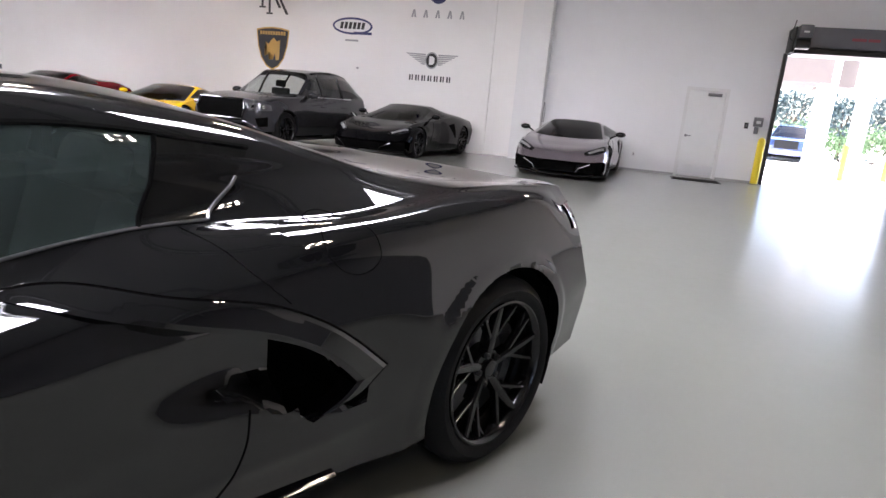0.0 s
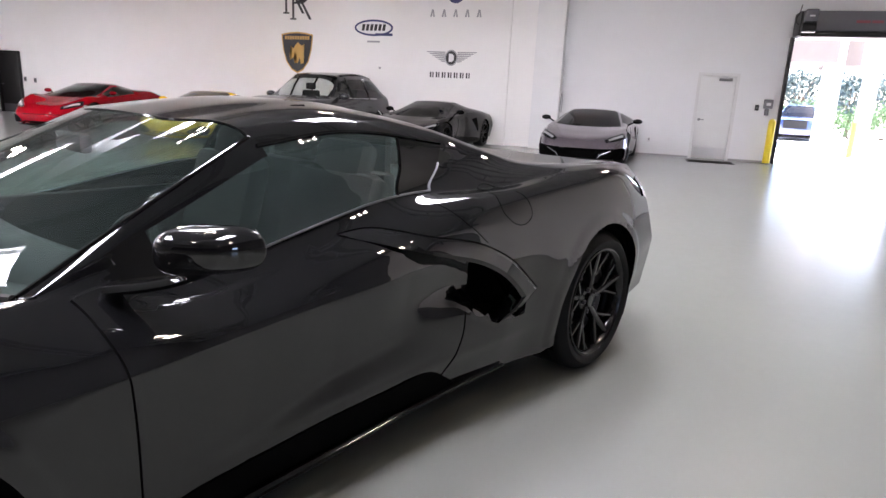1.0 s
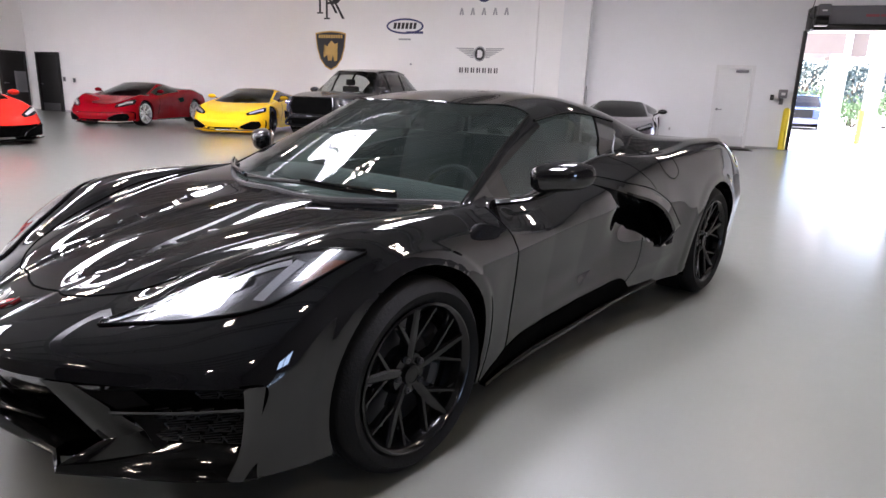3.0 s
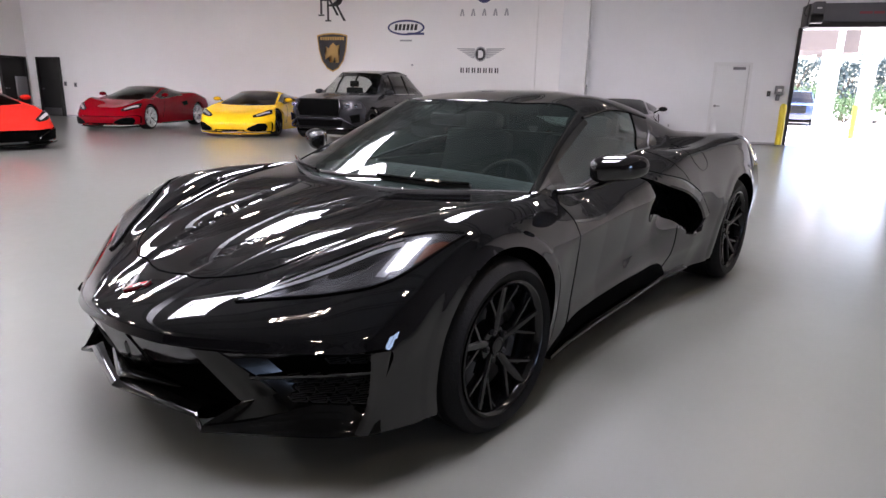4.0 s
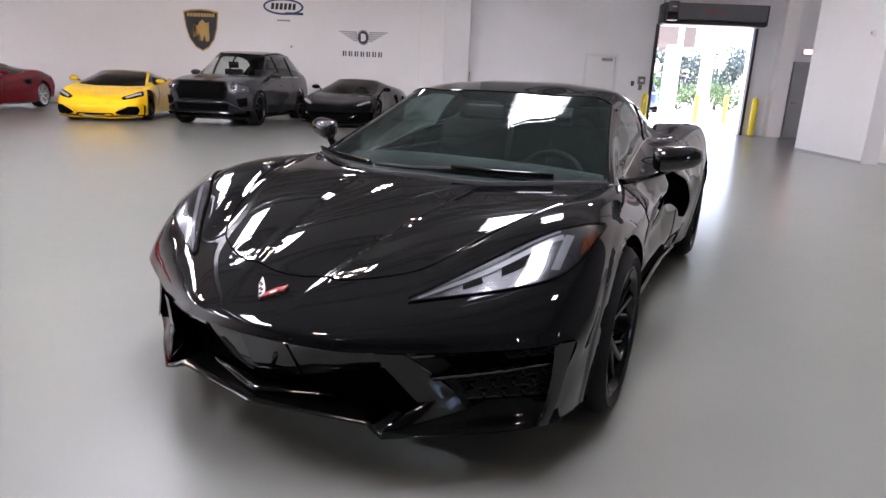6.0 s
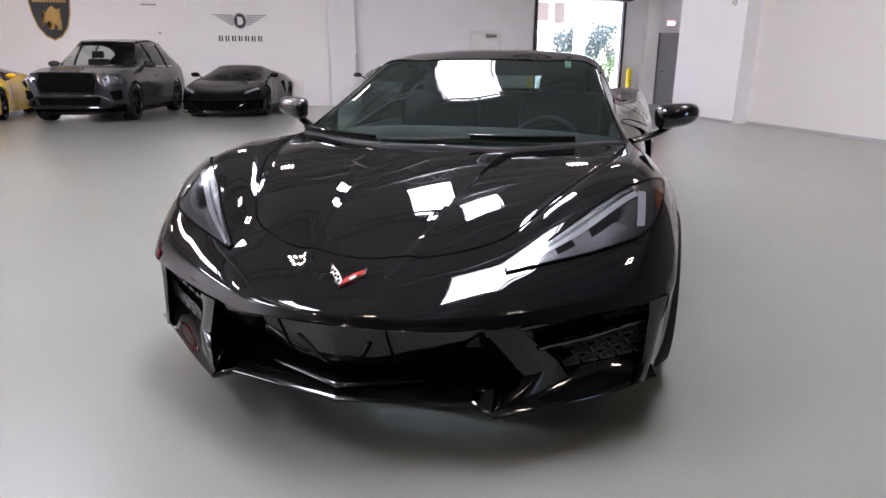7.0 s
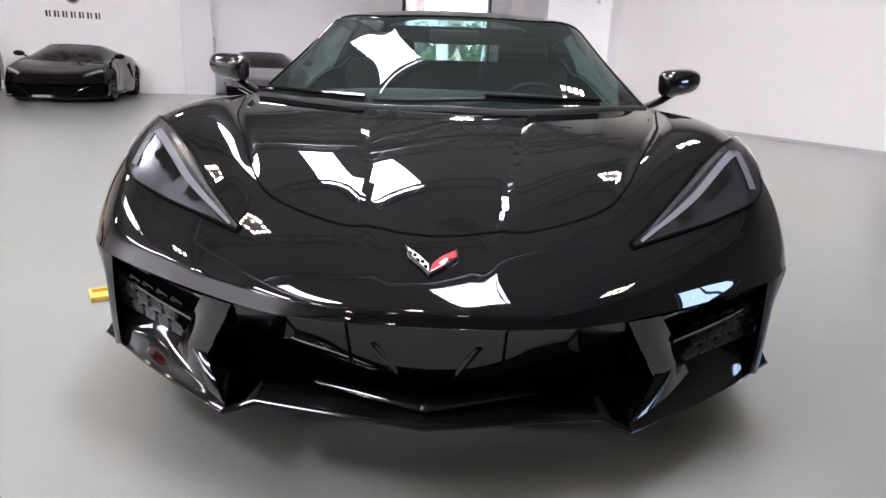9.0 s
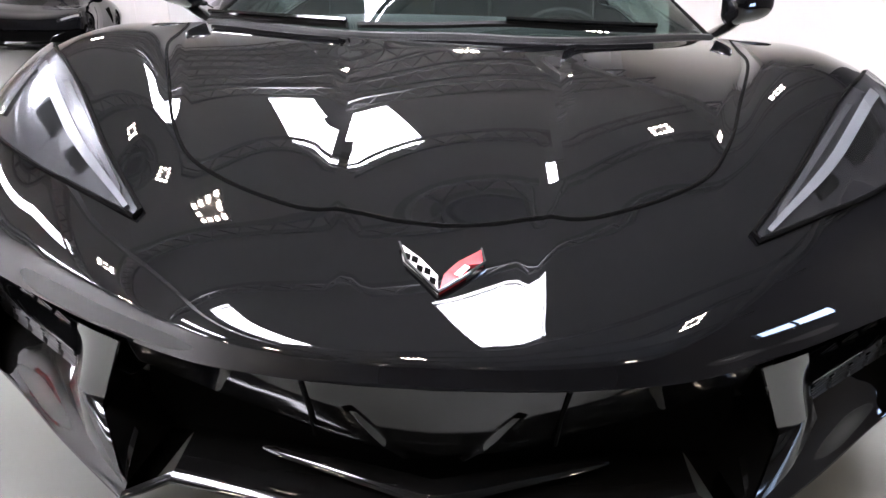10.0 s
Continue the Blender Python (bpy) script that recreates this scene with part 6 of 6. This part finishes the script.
for s in (1, -1):
    st_ = new("seat")
    st_.parent = SUV
    part("backrest", boxes((s * .40 - .24, s * .40 + .24, 1.75, 1.87, .7, 1.28), bevel=0.04), LEATHER, st_)
    part("headrest", boxes((s * .40 - .13, s * .40 + .13, 1.76, 1.85, 1.30, 1.46), bevel=0.03), LEATHER, st_)
    for y in (1.62, 2.55):
        bm = bmesh.new()
        tube(bm, [onto(SUVB, (s * .92, y, 1.10), 0.004), onto(SUVB, (s * .80, y + .02, 1.40), 0.004), onto(SUVB, (s * .66, y + .05, 1.62), 0.004)], 0.025, 6)
        part("pillar", bm, PIANO, SUV)
    bm = bmesh.new()
    tube(bm, [onto(SUVB, (s * .98, y, .92), 0.01) for y in (1.45, 1.62)], 0.014, 6)
    part("door_handle", bm, GREY_PAINT, SUV)
    bm = bmesh.new()
    tube(bm, [onto(SUVB, (s * .98, y, .92), 0.01) for y in (2.45, 2.62)], 0.014, 6)
    part("door_handle", bm, GREY_PAINT, SUV)

# ---- outside the shutter ----
structure("ground", boxes((-300, 300, WY + 0.25, 700, -0.25, -0.03)), CONCRETE, "sunlit pale concrete yard")
structure("threshold", boxes((OX0, OX1, WY, WY + 0.27, -0.2, -0.001)), FLOOR, "painted door threshold")
can = thing("canopy_building", pose(0, 0, 0), "pale canopy and columns beyond the yard", "building")
part("canopy", boxes((2.0, 8.72, 26.0, 30.0, 3.12, 5.2)), STUCCO, can, "beige canopy fascia")
part("canopy_return", boxes((9.02, 9.66, 26.6, 30.0, 3.08, 5.2)), STUCCO, can)
part("canopy_roof", boxes((2.0, 30.0, 26.0, 31.0, 5.2, 5.4)), TRIM_W, can)
for x in (8.42, 13.6, 18.8):
    part("column", boxes((x, x + 0.56, 26.05, 26.6, -0.03, 5.2), bevel=0.02), TRIM_W, can)
gp = thing("yard_post", pose(8.55, 21.9, -0.03), "white painted steel post carrying the yard roof", "post")
part("shaft", boxes((0, 0.36, 0, 0.3, 0, 3.05), bevel=0.01), TRIM_W, gp)
part("downpipe", boxes((0.362, 0.40, 0.05, 0.25, 0, 3.05)), VINYL_GREY, gp, "grey downpipe")
part("head", boxes((0.12, 0.58, -0.1, 0.4, 3.06, 4.4), bevel=0.02), VINYL_GREY, gp, "pale grey bracket head")
for x, y in ((8.42, 21.6), (10.2, 23.5), (9.5, 19.9)):
    bollard(x, y)


def leaves(bm, rnd, at, size, n, leaf):
    """One clump: leaves strewn round a place, facing all ways."""
    for k in range(n):
        q = [rnd.gauss(0, 0.42) for a in range(3)]
        m = Matrix.Translation(Vector(at) + Vector(q) * size) @ pose(0, 0, 0, rnd.uniform(0, 360), rnd.uniform(0, 360), rnd.uniform(0, 360))
        d = rnd.uniform(0.6, 1.3) * leaf
        bm.faces.new([bm.verts.new(m @ Vector(p)) for p in ((-d, 0, 0), (0, -d * 0.5, 0.02), (d, 0, 0), (0, d * 0.5, 0.02))])


def tree(x, y, h, spread, seed):
    rnd = random.Random(seed)
    t = thing("tree", pose(x, y, -0.03), "leafy blue-green tree behind the yard", "tree", "yard trees")
    wood, crown = bmesh.new(), bmesh.new()
    tube(wood, [(0, 0, 0), (0.05, 0, h * 0.25), (0.0, 0.1, h * 0.55)], [0.16, 0.12, 0.06], 8)
    for i in range(15):
        a, z = i * 2.4 + rnd.uniform(-0.4, 0.4), rnd.uniform(0.42, 0.92)
        r = spread * (1.1 - abs(z - 0.62) * 1.3) * rnd.uniform(0.25, 1.0)
        tip = (r * math.cos(a), r * math.sin(a), z * h)
        tube(wood, [(0.02, 0.03, h * (0.22 + 0.3 * (z - 0.42))), (tip[0] * 0.5, tip[1] * 0.5, h * (z - 0.1)), tip], [0.05, 0.03, 0.01], 5)
        leaves(crown, rnd, tip, rnd.uniform(0.7, 1.05), 95, 0.15)
    part("trunk", wood, BARK, t)
    part("crown", crown, LEAF, t, smooth=False)


def shrub(x, y, h, spread, seed):
    rnd = random.Random(seed)
    t = thing("shrub", pose(x, y, -0.03), "dense bright green shrub along the far edge of the yard", "shrub", "yard shrubs")
    wood, crown = bmesh.new(), bmesh.new()
    for i in range(10):
        a, r = i * 2.4, spread * math.sqrt((i + 0.5) / 10)
        tip = (r * math.cos(a), 0.6 * r * math.sin(a), h * rnd.uniform(0.35, 0.85))
        tube(wood, [(0.03 * math.cos(a), 0.03 * math.sin(a), 0), tip], [0.025, 0.008], 5)
        leaves(crown, rnd, tip, rnd.uniform(0.5, 0.75), 90, 0.11)
    part("stem", wood, BARK, t)
    part("foliage", crown, LEAF_GREEN, t, smooth=False)


for i, (x, y, h, s) in enumerate(((8.6, 44, 3.9, 2.1), (11.6, 45, 4.2, 2.2), (14.2, 43.5, 3.6, 2.0), (17.2, 44, 3.9, 2.2), (20.2, 46, 4.3, 2.4), (23.5, 45, 4.0, 2.4), (27.5, 48, 4.4, 2.8))):
    tree(x, y, h, s, i)
for i in range(9):
    shrub(8.2 + 1.75 * i, 40.0 + 0.5 * (i % 3), (1.75, 1.45, 1.95, 1.6)[i % 4], 1.15, 50 + i)

TRUCK, _ = parked("parked_truck", pose(9.3, 33.5, -0.03, 0, 0, -14), tall_cage(), TRUCK_BLUE, "dark blue vehicle parked outside in the sun", ((0.0, 0.385, 0.44), (2.995, 0.385, 0.44)),
                  ((0.0, 0.385, 0.28, 0.97), (2.995, 0.385, 0.28, 0.97)), (4, 5, 4.4, 7.4), 2, 2.85, (2, 4, 5, 8), rim=RIM_SILVER)
face("grille", [[(-.50, -.885, .98), (0, -.91, .985), (.50, -.885, .98)], [(-.50, -.945, .60), (0, -.955, .60), (.50, -.945, .60)]], MATT, "", 3, 3, parent=TRUCK)

# brass-coloured tray on the floor beside the car
tr = thing("brass_tray", pose(-1.13, 0.78, 0, 0, 0, 12), "small gold-coloured tray lying on the floor", "tray")
part("base", boxes((-.09, .09, -.05, .05, .001, .008), bevel=0.002), GOLD_CARD, tr)
part("rim", boxes((-.10, -.088, -.06, .06, .001, .022), (.088, .10, -.06, .06, .001, .022), (-.087, .087, -.06, -.048, .001, .022), (-.087, .087, .048, .06, .001, .022), bevel=0.002), GOLD_CARD, tr)
